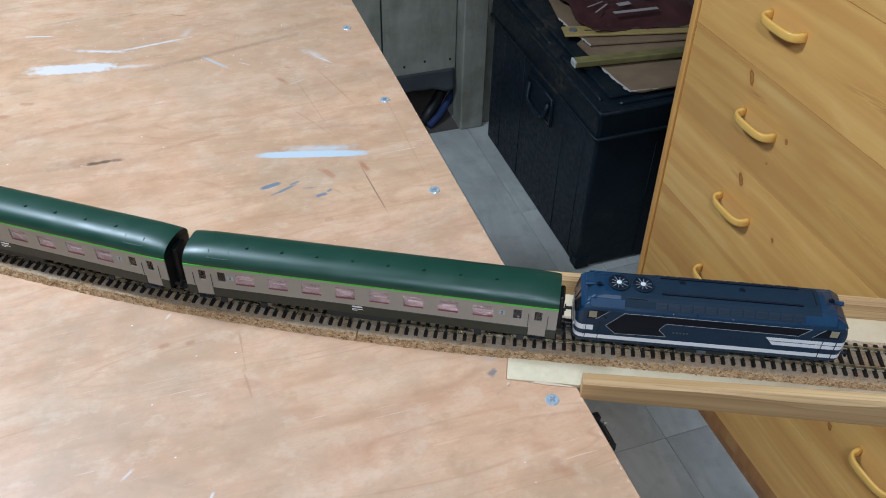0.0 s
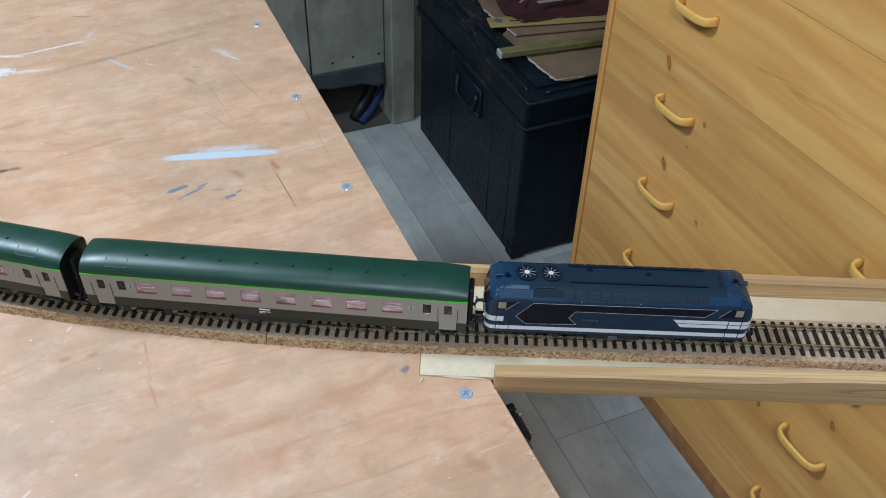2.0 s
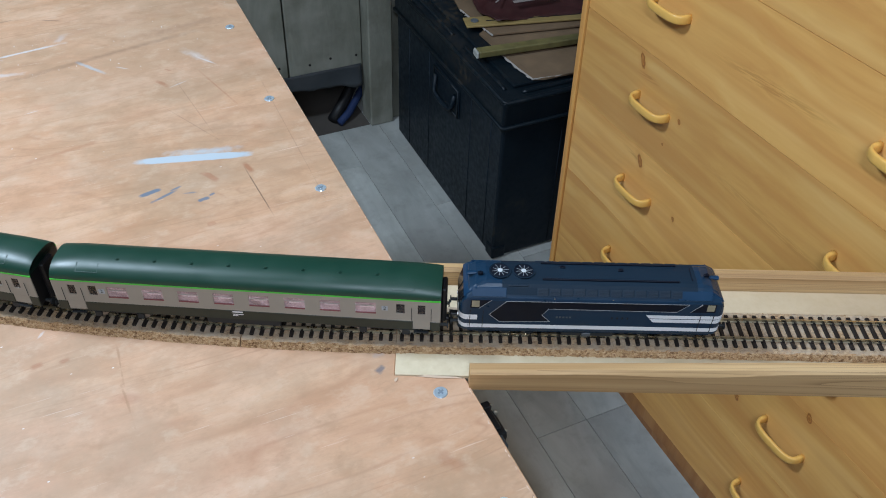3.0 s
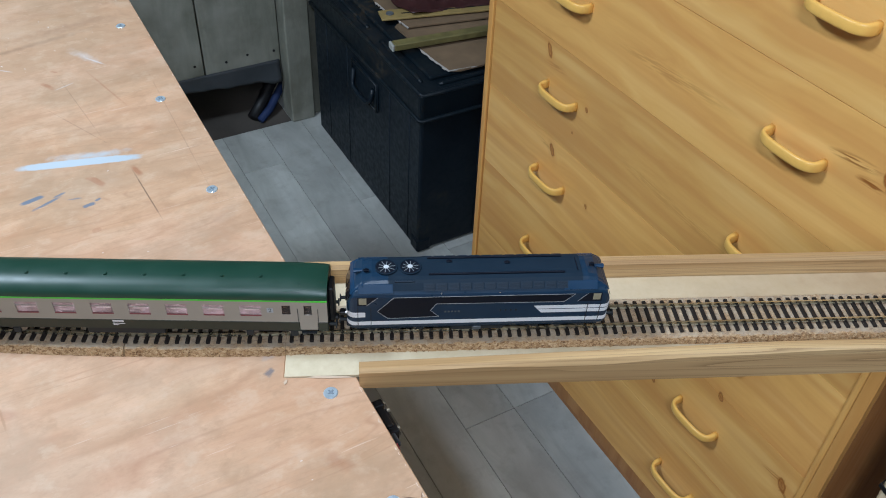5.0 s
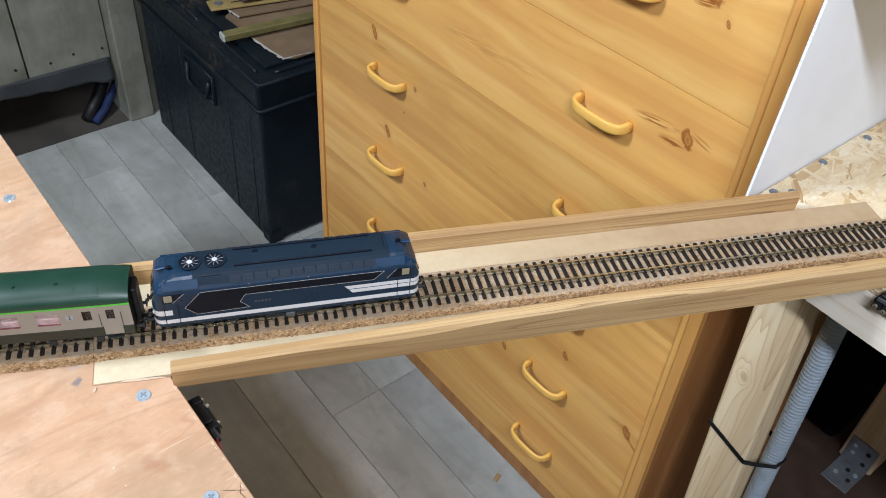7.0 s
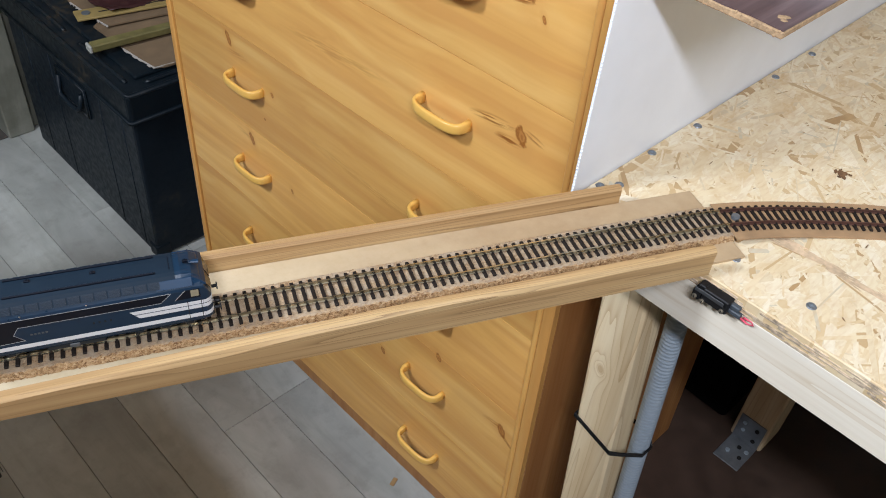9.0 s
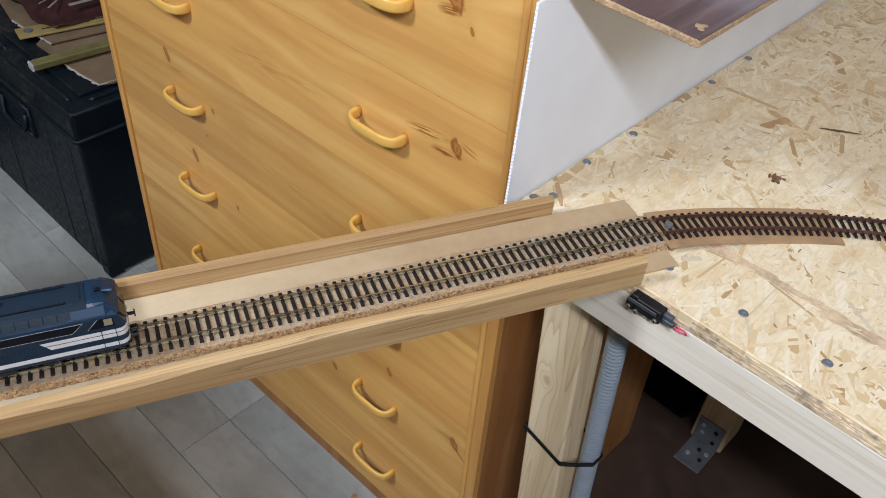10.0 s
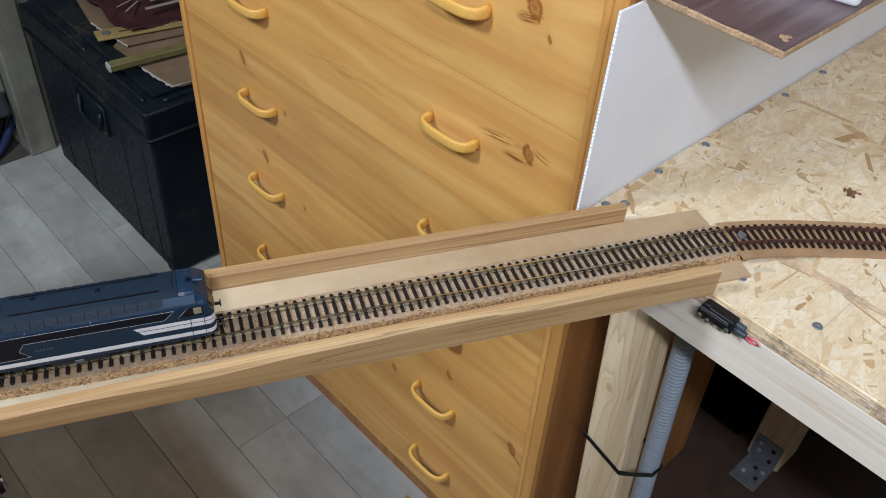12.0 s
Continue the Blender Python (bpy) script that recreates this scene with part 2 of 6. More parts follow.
    scratch = m.noise(18, 2, m.mapped((1, 30, 1), turn=radians(-50)))
    c = m.mix(m.math("MULTIPLY", m.spread(scratch, 0.70, 0.74), m.spread(m.noise(6, 2), 0.5, 0.6, 0, 0.5)), c, (0.72, 0.55, 0.42))
    haze = m.noise(7, 6, m.mapped((1, 1.6, 1), (9, 4, 0)), 0.7)
    c = m.mix(m.spread(haze, 0.56, 0.70, 0, 0.22), c, (0.60, 0.485, 0.375))
    for turn, at in ((-28, 3), (35, 8)):
        fine_cut = m.noise(26, 2, m.mapped((1, 34, 1), (at, 1, 0), turn=radians(turn)))
        c = m.mix(m.math("MULTIPLY", m.spread(fine_cut, 0.68, 0.72), m.spread(m.noise(9, 2, m.mapped((1, 1, 1), (at, at, 0))), 0.52, 0.60, 0, 0.3)), c, (0.72, 0.60, 0.50))
    m.colour(c).rough(m.spread(m.noise(14, 4), 0.3, 0.7, 0.30, 0.58)).bump(grain, 0.12, 0.0006)
    return m.m


def pine(name, knots=(), tails=(), warm=1.0, gloss=0.38, axis=1, close=1.0, knot=(0.26, 0.080, 0.010), tones=((0.60, 0.290, 0.075), (0.725, 0.410, 0.112), (0.775, 0.475, 0.150))):
    """Pine with its grain along y (axis 1), x (0) or z (2), and knots at the given places of a board that faces -x."""
    m = Mat(name, gloss)
    rnd = m.random()
    scale = [26 * close] * 3
    scale[axis] = 1.0 * close ** 0.5
    moved = m.shift(rnd, (3.1, 7.7, 5.3))
    wob = m.noise(1.3, 3, m.mapped([1.5 if i == axis else 5 for i in range(3)], vec=moved))
    v = m.mapped(scale, vec=moved)
    grain = m.noise(1.1, 5, m.shift(wob, [0 if i == axis else 3 for i in range(3)], v), 0.6)
    fine = m.noise(9, 4, v)
    lo, mid, hi = tones
    c = m.ramp(grain, [(0.26, lo), (0.5, mid), (0.68, hi)])
    c = m.mix(m.spread(fine, 0.45, 0.8, 0, 0.12), c, lo)
    broad = m.noise(1.0, 2, m.shift(wob, [0 if i == axis else 2.5 for i in range(3)], m.mapped([0.7 if i == axis else 48 for i in range(3)], (3, 1, 7), vec=moved)), 0.35)
    c = m.mix(m.spread(broad, 0.44, 0.62, 0, 0.7), c, lo)
    tone = m.spread(rnd, 0, 1, 0.9, 1.08)
    c = m.mix(1.0, c, m.n("ShaderNodeCombineColor", Red=tone, Green=tone, Blue=tone).outputs[0], "MULTIPLY")
    sep = m.n("ShaderNodeSeparateXYZ", Vector=m.pos)
    flat = m.n("ShaderNodeCombineXYZ", X=sep.outputs["Y"], Y=sep.outputs["Z"]).outputs[0]
    for y, z, ry, rz in knots:
        node = m.n("ShaderNodeVectorMath")
        node.operation = "LENGTH"
        m.put(node.inputs[0], m.mapped((ry, rz, 1), (y, z, 0), radians(-25), flat, "TEXTURE"))
        ragged = m.math("MULTIPLY", m.math("SUBTRACT", m.noise(190, 4), 0.5), 1.1)
        r = m.math("ADD", node.outputs["Value"], ragged)
        c = m.mix(m.spread(r, 0.8, 3.0, 0.5, 0), c, tones[0])
        c = m.mix(m.spread(r, 0.85, 1.15, 0.85, 0), c, knot)
        c = m.mix(m.spread(r, 0.50, 0.72, 0.85, 0), c, [0.68 * u + 0.32 * w for u, w in zip(tones[0], knot)])
        c = m.mix(m.spread(r, 0.18, 0.34, 0.5, 0), c, knot)
    for y, z, hl, hw, turn, cover in tails:
        spot = m.mapped((hl, hw, 1), (y, z, 0), radians(turn), flat, "TEXTURE")
        node = m.n("ShaderNodeVectorMath")
        node.operation = "LENGTH"
        m.put(node.inputs[0], spot)
        lines = m.noise(1.0, 3, m.mapped((26, 420, 1), vec=m.mapped((1, 1, 1), (0, 0, 0), radians(turn), flat, "TEXTURE")), 0.6, 0.5)
        near = m.spread(node.outputs["Value"], 0.4, 1.0, 1, 0)
        c = m.mix(m.math("MULTIPLY", near, m.spread(lines, 0.44, 0.54, 0, cover)), c, knot)
    m.colour(c).rough(m.spread(fine, 0.3, 0.7, gloss - 0.06, gloss + 0.1)).bump(grain, 0.08, 0.0006)
    return m.m


def osb_base():
    m = Mat("osb", 0.6)
    c = None
    for k, (turn, sx, sy) in enumerate(((0.4, 14, 60), (1.7, 16, 55), (2.6, 12, 70))):
        v = m.mapped((sx, sy, 1), (k * 3.3, k, 0), turn)
        cell = m.n("ShaderNodeTexVoronoi", Vector=v, Scale=1.0).outputs["Color"]
        val = m.n("ShaderNodeSeparateColor", Color=cell)
        col = m.ramp(val.outputs[0], [(0.0, (0.58, 0.43, 0.235)), (0.3, (0.69, 0.55, 0.335)), (0.75, (0.735, 0.61, 0.40)), (1.0, (0.78, 0.67, 0.475))])
        c = col if c is None else m.mix(m.math("GREATER_THAN", val.outputs[1], 0.62), c, col)
    fine = m.noise(120, 4)
    c = m.mix(m.spread(fine, 0.4, 0.8, 0, 0.3), c, (0.48, 0.32, 0.17))
    m.colour(c).bump(fine, 0.3, 0.0006)
    return m.m


def osb_flake():
    m = Mat("osb_flakes", 0.5)
    r = m.island()
    c = m.ramp(r, [(0.0, (0.44, 0.285, 0.13)), (0.055, (0.64, 0.48, 0.265)), (0.14, (0.745, 0.60, 0.37)), (0.3, (0.785, 0.66, 0.43)), (0.6, (0.80, 0.69, 0.475)), (0.8, (0.84, 0.75, 0.56)), (0.93, (0.77, 0.63, 0.40)), (1.0, (0.62, 0.56, 0.42))])
    # grain runs a little differently in every strand
    g = m.noise(1.0, 4, m.shift(r, (31, 57, 0), m.mapped((60, 340, 1), turn=0.35)), 0.6)
    c = m.mix(m.spread(g, 0.46, 0.72, 0, 0.42), c, (0.58, 0.38, 0.18))
    c = m.mix(m.spread(m.noise(15, 5, m.mapped((1, 2.0, 1), turn=0.5), 0.6), 0.52, 0.68, 0, 0.55), c, (0.60, 0.415, 0.205))
    m.colour(c).rough(m.spread(g, 0.3, 0.7, 0.42, 0.6)).bump(g, 0.25, 0.0005)
    return m.m


def vinyl():
    m = Mat("vinyl_plank", 0.42)
    moved = m.shift(m.random(), (9.1, 5.7, 0))
    v = m.mapped((11, 2.6, 1), vec=moved)
    g = m.noise(1.6, 6, v, 0.65, 0.8)
    cloud = m.noise(6, 3, moved)
    c = m.ramp(g, [(0.28, (0.365, 0.375, 0.345)), (0.5, (0.47, 0.482, 0.448)), (0.72, (0.55, 0.562, 0.528))])
    c = m.mix(m.spread(cloud, 0.4, 0.7, 0, 0.6), c, (0.31, 0.305, 0.285))
    c = m.mix(m.spread(m.noise(26, 5, moved, 0.65), 0.5, 0.72, 0, 0.45), c, (0.29, 0.28, 0.255))
    tone = m.spread(m.random(), 0, 1, 0.86, 1.1)
    c = m.mix(1.0, c, m.n("ShaderNodeCombineColor", Red=tone, Green=tone, Blue=tone).outputs[0], "MULTIPLY")
    m.colour(c).rough(m.spread(g, 0.3, 0.7, 0.34, 0.5)).bump(g, 0.15, 0.0005)
    return m.m


def cork():
    m = Mat("cork", 0.9)
    k = [m.n("ShaderNodeSeparateColor", Color=m.n("ShaderNodeTexVoronoi", Vector=m.mapped((1, 1.4, 1.4)), Scale=z).outputs["Color"]).outputs[0] for z in (520, 1300)]
    v = m.math("ADD", m.math("MULTIPLY", k[0], 0.55), m.math("MULTIPLY", k[1], 0.45))
    c = m.ramp(v, [(0.12, (0.17, 0.088, 0.036)), (0.4, (0.38, 0.232, 0.105)), (0.7, (0.49, 0.325, 0.165)), (0.92, (0.60, 0.445, 0.26))])
    up = m.n("ShaderNodeSeparateXYZ", Vector=m.n("ShaderNodeNewGeometry").outputs["Normal"]).outputs["Z"]
    dust = m.math("MULTIPLY", m.spread(up, 0.75, 0.97), m.spread(m.noise(90, 5, None, 0.7), 0.36, 0.60, 0.15, 0.85))
    c = m.mix(dust, c, (0.43, 0.35, 0.255))
    m.colour(c).bump(v, 0.8, 0.0009)
    return m.m


def contour_wood(name, axis, tones, thin, freq=9.0, across=16.0, gloss=0.6, knots=()):
    """Softwood with thin growth lines along an axis, that swirl round knots at the given y, z places."""
    m = Mat(name, gloss)
    moved = m.shift(m.random(), (0, 0, 0)) if knots else m.shift(m.random(), (3.1, 7.7, 5.3))
    v = m.mapped([1.1 if i == axis else across for i in range(3)], vec=moved)
    field = m.noise(1.0, 2, v, 0.45, 0.25)
    sep = m.n("ShaderNodeSeparateXYZ", Vector=m.pos)
    flat = m.n("ShaderNodeCombineXYZ", X=sep.outputs["Y"], Y=sep.outputs["Z"]).outputs[0]
    masks = []
    for y, z, ry, rz in knots:
        node = m.n("ShaderNodeVectorMath")
        node.operation = "LENGTH"
        m.put(node.inputs[0], m.mapped((ry, rz, 1), (y, z, 0), radians(-15), flat, "TEXTURE"))
        d = node.outputs["Value"]
        masks.append(d)
        field = m.math("ADD", field, m.math("DIVIDE", 0.34, m.math("ADD", 1.0, m.math("MULTIPLY", d, d))))
    fr = m.math("FRACT", m.math("MULTIPLY", field, freq))
    saw = m.math("POWER", fr, 5.0)
    broad = m.noise(1.0, 4, m.mapped([2.5 if i == axis else across * 1.6 for i in range(3)], (4, 2, 1), vec=moved))
    lo, mid, hi = tones
    c = m.ramp(broad, [(0.32, lo), (0.5, mid), (0.68, hi)])
    fade = m.spread(m.noise(9, 3), 0.35, 0.65, 0.3, 0.85)
    c = m.mix(m.math("MULTIPLY", saw, fade), c, thin)
    for d in masks:
        c = m.mix(m.spread(d, 0.45, 1.0, 0.65, 0), c, thin)
    fine = m.noise(1.0, 4, m.mapped([14 if i == axis else 420 for i in range(3)], vec=moved))
    c = m.mix(m.spread(fine, 0.5, 0.75, 0, 0.3), c, lo)
    m.colour(c).bump(fine, 0.15, 0.0004)
    return m.m


def fibreboard():
    m = Mat("fibreboard", 0.6)
    a, b = m.noise(28, 5), m.noise(260, 3)
    c = m.ramp(a, [(0.3, (0.58, 0.48, 0.31)), (0.7, (0.70, 0.61, 0.43))])
    c = m.mix(m.spread(b, 0.45, 0.8, 0, 0.3), c, (0.50, 0.38, 0.22))
    c = m.mix(m.spread(m.noise(75, 5, None, 0.65), 0.48, 0.68, 0, 0.4), c, (0.52, 0.425, 0.26))
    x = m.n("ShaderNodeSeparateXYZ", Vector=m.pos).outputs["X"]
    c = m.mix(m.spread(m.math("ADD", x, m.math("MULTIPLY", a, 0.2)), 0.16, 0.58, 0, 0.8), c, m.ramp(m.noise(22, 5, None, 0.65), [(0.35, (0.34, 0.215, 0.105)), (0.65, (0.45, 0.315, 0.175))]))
    m.colour(c).bump(b, 0.1, 0.0004)
    return m.m


def worn_paint(name, c, wear, rough=0.42, cover=(0.62, 0.70), sheen=0.25):
    """Dark lacquer on sheet metal, rubbed and dusty."""
    m = Mat(name, rough)
    a, b = m.noise(9, 5), m.noise(90, 4)
    m.b.inputs["Specular IOR Level"].default_value = sheen
    col = m.mix(m.spread(a, 0.35, 0.7, 0, 0.6), c, [k * 1.7 + 0.004 for k in c])
    col = m.mix(m.math("MULTIPLY", m.spread(a, *cover), m.spread(b, 0.45, 0.6)), col, wear)
    m.colour(col).rough(m.spread(b, 0.3, 0.7, rough - 0.1, rough + 0.14)).bump(b, 0.05, 0.0008)
    return m.m


PLY = plywood()
KNOTS = ((0.4885, 0.68, 0.0045, 0.011), (0.4536, 0.5335, 0.0045, 0.011), (0.3925, 0.6363, 0.003, 0.004), (0.3607, 0.493, 0.0025, 0.004),
         (-0.0313, 0.7968, 0.0062, 0.0105), (-0.0172, 0.9415, 0.0085, 0.0115), (-0.0373, 0.9204, 0.002, 0.004), (-0.0691, 0.3673, 0.006, 0.011),
         (0.1592, 0.3256, 0.004, 0.006), (0.0499, 0.4048, 0.004, 0.008), (0.4149, 0.5867, 0.002, 0.002))
TAILS = ((0.0070, 0.797, 0.034, 0.0065, -7, 0.8), (-0.0475, 0.802, 0.016, 0.0045, 13, 0.8), (-0.0162, 0.785, 0.020, 0.0060, -4, 0.9), (-0.0100, 0.9300, 0.016, 0.0070, -8, 0.85),
         (-0.078, 0.3554, 0.02, 0.004, 30, 0.7), (-0.0553, 0.3704, 0.022, 0.006, -8, 0.5), (0.4702, 0.6625, 0.03, 0.006, -5, 0.35), (0.4711, 0.5343, 0.03, 0.005, 5, 0.3),
         (0.1756, 0.3301, 0.03, 0.005, -5, 0.4), (0.2559, 0.7588, 0.12, 0.01, -3, 0.28), (0.3029, 0.8943, 0.14, 0.012, 2, 0.25), (0.2095, 0.6028, 0.14, 0.01, 3, 0.22))
PINE = pine("lacquered_pine", KNOTS, TAILS)
PINE_UP = pine("lacquered_pine_upright", axis=2, tones=((0.57, 0.27, 0.070), (0.70, 0.385, 0.102), (0.76, 0.45, 0.138)))
KNOT_LEG = (-0.1660, 0.5714, 0.0055, 0.0085)
STRIP = contour_wood("planed_softwood", 0, ((0.40, 0.24, 0.098), (0.50, 0.325, 0.145), (0.59, 0.415, 0.205)), (0.17, 0.09, 0.034), 17.0, 62.0)
STUD = contour_wood("sawn_softwood", 2, ((0.63, 0.465, 0.26), (0.74, 0.59, 0.365), (0.79, 0.66, 0.44)), (0.48, 0.305, 0.14), 12.0, 24.0, 0.6, (KNOT_LEG,))
WHITEWOOD = contour_wood("whitened_softwood", 1, ((0.70, 0.635, 0.51), (0.77, 0.71, 0.59), (0.81, 0.765, 0.66)), (0.58, 0.47, 0.32), 7.0, 50.0)
OSB, FLAKE = osb_base(), osb_flake()
VINYL, CORK, MDF = vinyl(), cork(), fibreboard()
HANDLE = plain("yellow_handle_lacquer", (0.76, 0.45, 0.10), 0.33, vary=0.06, scale=90)
STEEL = plain("zinc_plated_steel", (0.55, 0.64, 0.71), 0.36, 0.6, vary=0.08, scale=400)
GALV = plain("galvanised_steel", (0.24, 0.26, 0.28), 0.42, 0.6, vary=0.12, scale=90)
BLACK = plain("black_plastic", (0.009, 0.009, 0.010), 0.5, sheen=0.3)
DARK = plain("dark_recess", (0.01, 0.01, 0.01), 0.9)
GAP = plain("joint_dust", (0.14, 0.13, 0.12), 0.9)
SLEEPER = plain("sleeper_plastic", (0.014, 0.010, 0.008), 0.6, vary=0.2, scale=200, sheen=0.3)
RAIL = plain("nickel_silver_rail", (0.58, 0.545, 0.42), 0.28, 1.0, vary=0.15, scale=150)
RUST_RAIL = plain("browned_rail", (0.15, 0.078, 0.060), 0.42, 0.6, vary=0.15, scale=150)
WALLPAINT = plain("wall_paint", (0.38, 0.37, 0.345), 0.8, vary=0.05, scale=12)
CEILPAINT = plain("ceiling_paint", (0.68, 0.665, 0.64), 0.85, vary=0.04, scale=10)

# ---- building helpers ----


def thing(name, m=None, label="", category="", group="", kind=""):
    ob = new(name)
    ob.empty_display_size = 0.02
    ob.matrix_world = m or Matrix()
    return tagged(ob, label, category, group, kind)


def part(name, bm, material, parent=None, label="", m=None, smooth=False):
    me = bm if isinstance(bm, bpy.types.Mesh) else bpy.data.meshes.new(name)
    if me is not bm:
        bm.normal_update()
        bm.to_mesh(me)
        bm.free()
        for p in me.polygons:
            p.use_smooth = smooth
    if material and not me.materials:
        me.materials.append(material)
    ob = new(name, me)
    ob.parent = parent
    if m is not None:
        ob.matrix_local = m
    return tagged(ob, label)


def box(lo, hi, bevel=0.0, bm=None, seg=1):
    own = bmesh.new()
    lo, hi = Vector(lo), Vector(hi)
    bmesh.ops.create_cube(own, size=1, matrix=Matrix.Translation((lo + hi) / 2) @ Matrix.Diagonal((*(hi - lo), 1)))
    if bevel:
        bmesh.ops.bevel(own, geom=own.edges[:], offset=bevel, segments=seg, affect="EDGES", profile=0.5)
    return join(bm, own) if bm else own


def join(bm, own, m=None):
    me = bpy.data.meshes.new("tmp")
    if m is not None:
        bmesh.ops.transform(own, matrix=m, verts=own.verts[:])
    own.to_mesh(me)
    own.free()
    bm.from_mesh(me)
    bpy.data.meshes.remove(me)
    return bm


def prism(outline, z0, z1, bevel=0.0):
    """A flat outline in x, y raised from z0 to z1."""
    bm = bmesh.new()
    f = bm.faces.new([bm.verts.new((x, y, z0)) for x, y in outline])
    up = bmesh.ops.extrude_face_region(bm, geom=[f])
    bmesh.ops.translate(bm, vec=(0, 0, z1 - z0), verts=[v for v in up["geom"] if isinstance(v, bmesh.types.BMVert)])
    bmesh.ops.recalc_face_normals(bm, faces=bm.faces[:])
    if bevel:
        bmesh.ops.bevel(bm, geom=bm.edges[:], offset=bevel, segments=1, affect="EDGES")
    return bm


def rod(r, a, b, n=16, bevel=0.0, r2=None):
    """A round bar from a to b."""
    bm = bmesh.new()
    a, b = Vector(a), Vector(b)
    m = Matrix.Translation((a + b) / 2) @ (b - a).to_track_quat("Z", "Y").to_matrix().to_4x4()
    bmesh.ops.create_cone(bm, cap_ends=True, segments=n, radius1=r, radius2=r if r2 is None else r2, depth=(b - a).length, matrix=m)
    if bevel:
        rim = [e for e in bm.edges if len(e.link_faces) == 2 and min(len(f.verts) for f in e.link_faces) == 4 and max(len(f.verts) for f in e.link_faces) == n]
        bmesh.ops.bevel(bm, geom=rim, offset=bevel, segments=2, affect="EDGES")
    return bm


def tube(points, r, n=10, caps=True):
    """A round tube along a line of points."""
    bm = bmesh.new()
    rings, pts = [], [Vector(p) for p in points]
    side = None
    for i, p in enumerate(pts):
        d = (pts[min(i + 1, len(pts) - 1)] - pts[max(i - 1, 0)]).normalized()
        if side is None:
            side = d.orthogonal().normalized()
        side = (side - d * side.dot(d)).normalized()
        w = d.cross(side)
        rr = r[i] if hasattr(r, "__len__") else r
        rings.append([bm.verts.new(p + (side * math.cos(k * 2 * math.pi / n) + w * math.sin(k * 2 * math.pi / n)) * rr) for k in range(n)])
    for a, b in zip(rings, rings[1:]):
        for k in range(n):
            bm.faces.new((a[k], a[(k + 1) % n], b[(k + 1) % n], b[k]))
    if caps:
        bm.faces.new(rings[0][::-1])
        bm.faces.new(rings[-1])
    return bm


def loft(rings, caps=True):
    bm = bmesh.new()
    vs = [[bm.verts.new(p) for p in ring] for ring in rings]
    n = len(vs[0])
    for a, b in zip(vs, vs[1:]):
        for k in range(n):
            bm.faces.new((a[k], a[(k + 1) % n], b[(k + 1) % n], b[k]))
    if caps:
        bm.faces.new(vs[0][::-1])
        bm.faces.new(vs[-1])
    bmesh.ops.recalc_face_normals(bm, faces=bm.faces[:])
    return bm


# ---- the line of the railway, in the bridge's own axes ----
YC, R_LEFT, R_RIGHT, S0, S1 = 0.0395, 2.0, 0.50, 0.01, 0.605


def line(s):
    """Place and heading on the track's centre line, s metres along."""
    if s < S0:
        a = (S0 - s) / R_LEFT
        return Vector((S0 - R_LEFT * math.sin(a), YC + R_LEFT * (1 - math.cos(a)), 0)), -a
    if s > S1:
        a = (s - S1) / R_RIGHT
        return Vector((S1 + R_RIGHT * math.sin(a), YC - R_RIGHT * (1 - math.cos(a)), 0)), -a
    return Vector((s, YC, 0)), 0.0


def bed(s):
    """The height on which the sleepers lie."""
    k = min(1, max(0, (s - 0.60) / 0.16))
    return 0.8258 - 0.0064 * k * k * (3 - 2 * k)


def swept(s_list, profile, lift=0.0, jitter=0.0):
    """A closed profile of (side, height) carried along the line; side is positive to the left."""
    rnd = random.Random(7)
    rings = []
    for s in s_list:
        p, a = line(s)
        left = Vector((-math.sin(a), math.cos(a), 0))
        rings.append([p + left * (y + rnd.uniform(-jitter, jitter)) + Vector((0, 0, bed(s) + z + lift + rnd.uniform(-jitter, jitter) * (0.25 if z < -0.004 else 0.5))) for y, z in profile])
    return loft(rings)


def steps(a, b, d):
    n = max(1, round((b - a) / d))
    return [a + (b - a) * i / n for i in range(n + 1)]


# ---- the room ----
W0, W1, D0, D1, HIGH = -2.6, 2.0, -2.6, 1.53, 2.72
part("ceiling", box((W0 - 0.1, D0 - 0.1, HIGH), (W1 + 0.1, 2.2, HIGH + 0.1)), CEILPAINT)
tagged(bpy.data.objects["ceiling"], "plain pale painted ceiling above the workshop", "ceiling", kind="structure")
for nm, lo, hi in (("wall_west", (W0 - 0.1, D0, 0), (W0, 2.2, HIGH)), ("wall_east", (W1, D0, 0), (W1 + 0.1, 2.2, HIGH)),
                   ("wall_south", (W0, D0 - 0.1, 0), (W1, D0, HIGH)), ("wall_north", (W0, 2.1, 0), (W1, 2.2, HIGH))):
    tagged(part(nm, box(lo, hi), WALLPAINT), "plain painted workshop wall", "wall", kind="structure")

floor = tagged(part("floor", box((W0, D0, -0.05), (W1, 2.1, -0.0015)), GAP), "grey wood-look vinyl plank floor in the workshop", "floor", kind="structure")

LEVER = plain("dull_steel", (0.09, 0.095, 0.10), 0.5, 0.6)
SLOT = plain("slot_zinc", (0.27, 0.32, 0.37), 0.5, 0.4)
# ---- the plywood table ----
TOP = 0.82


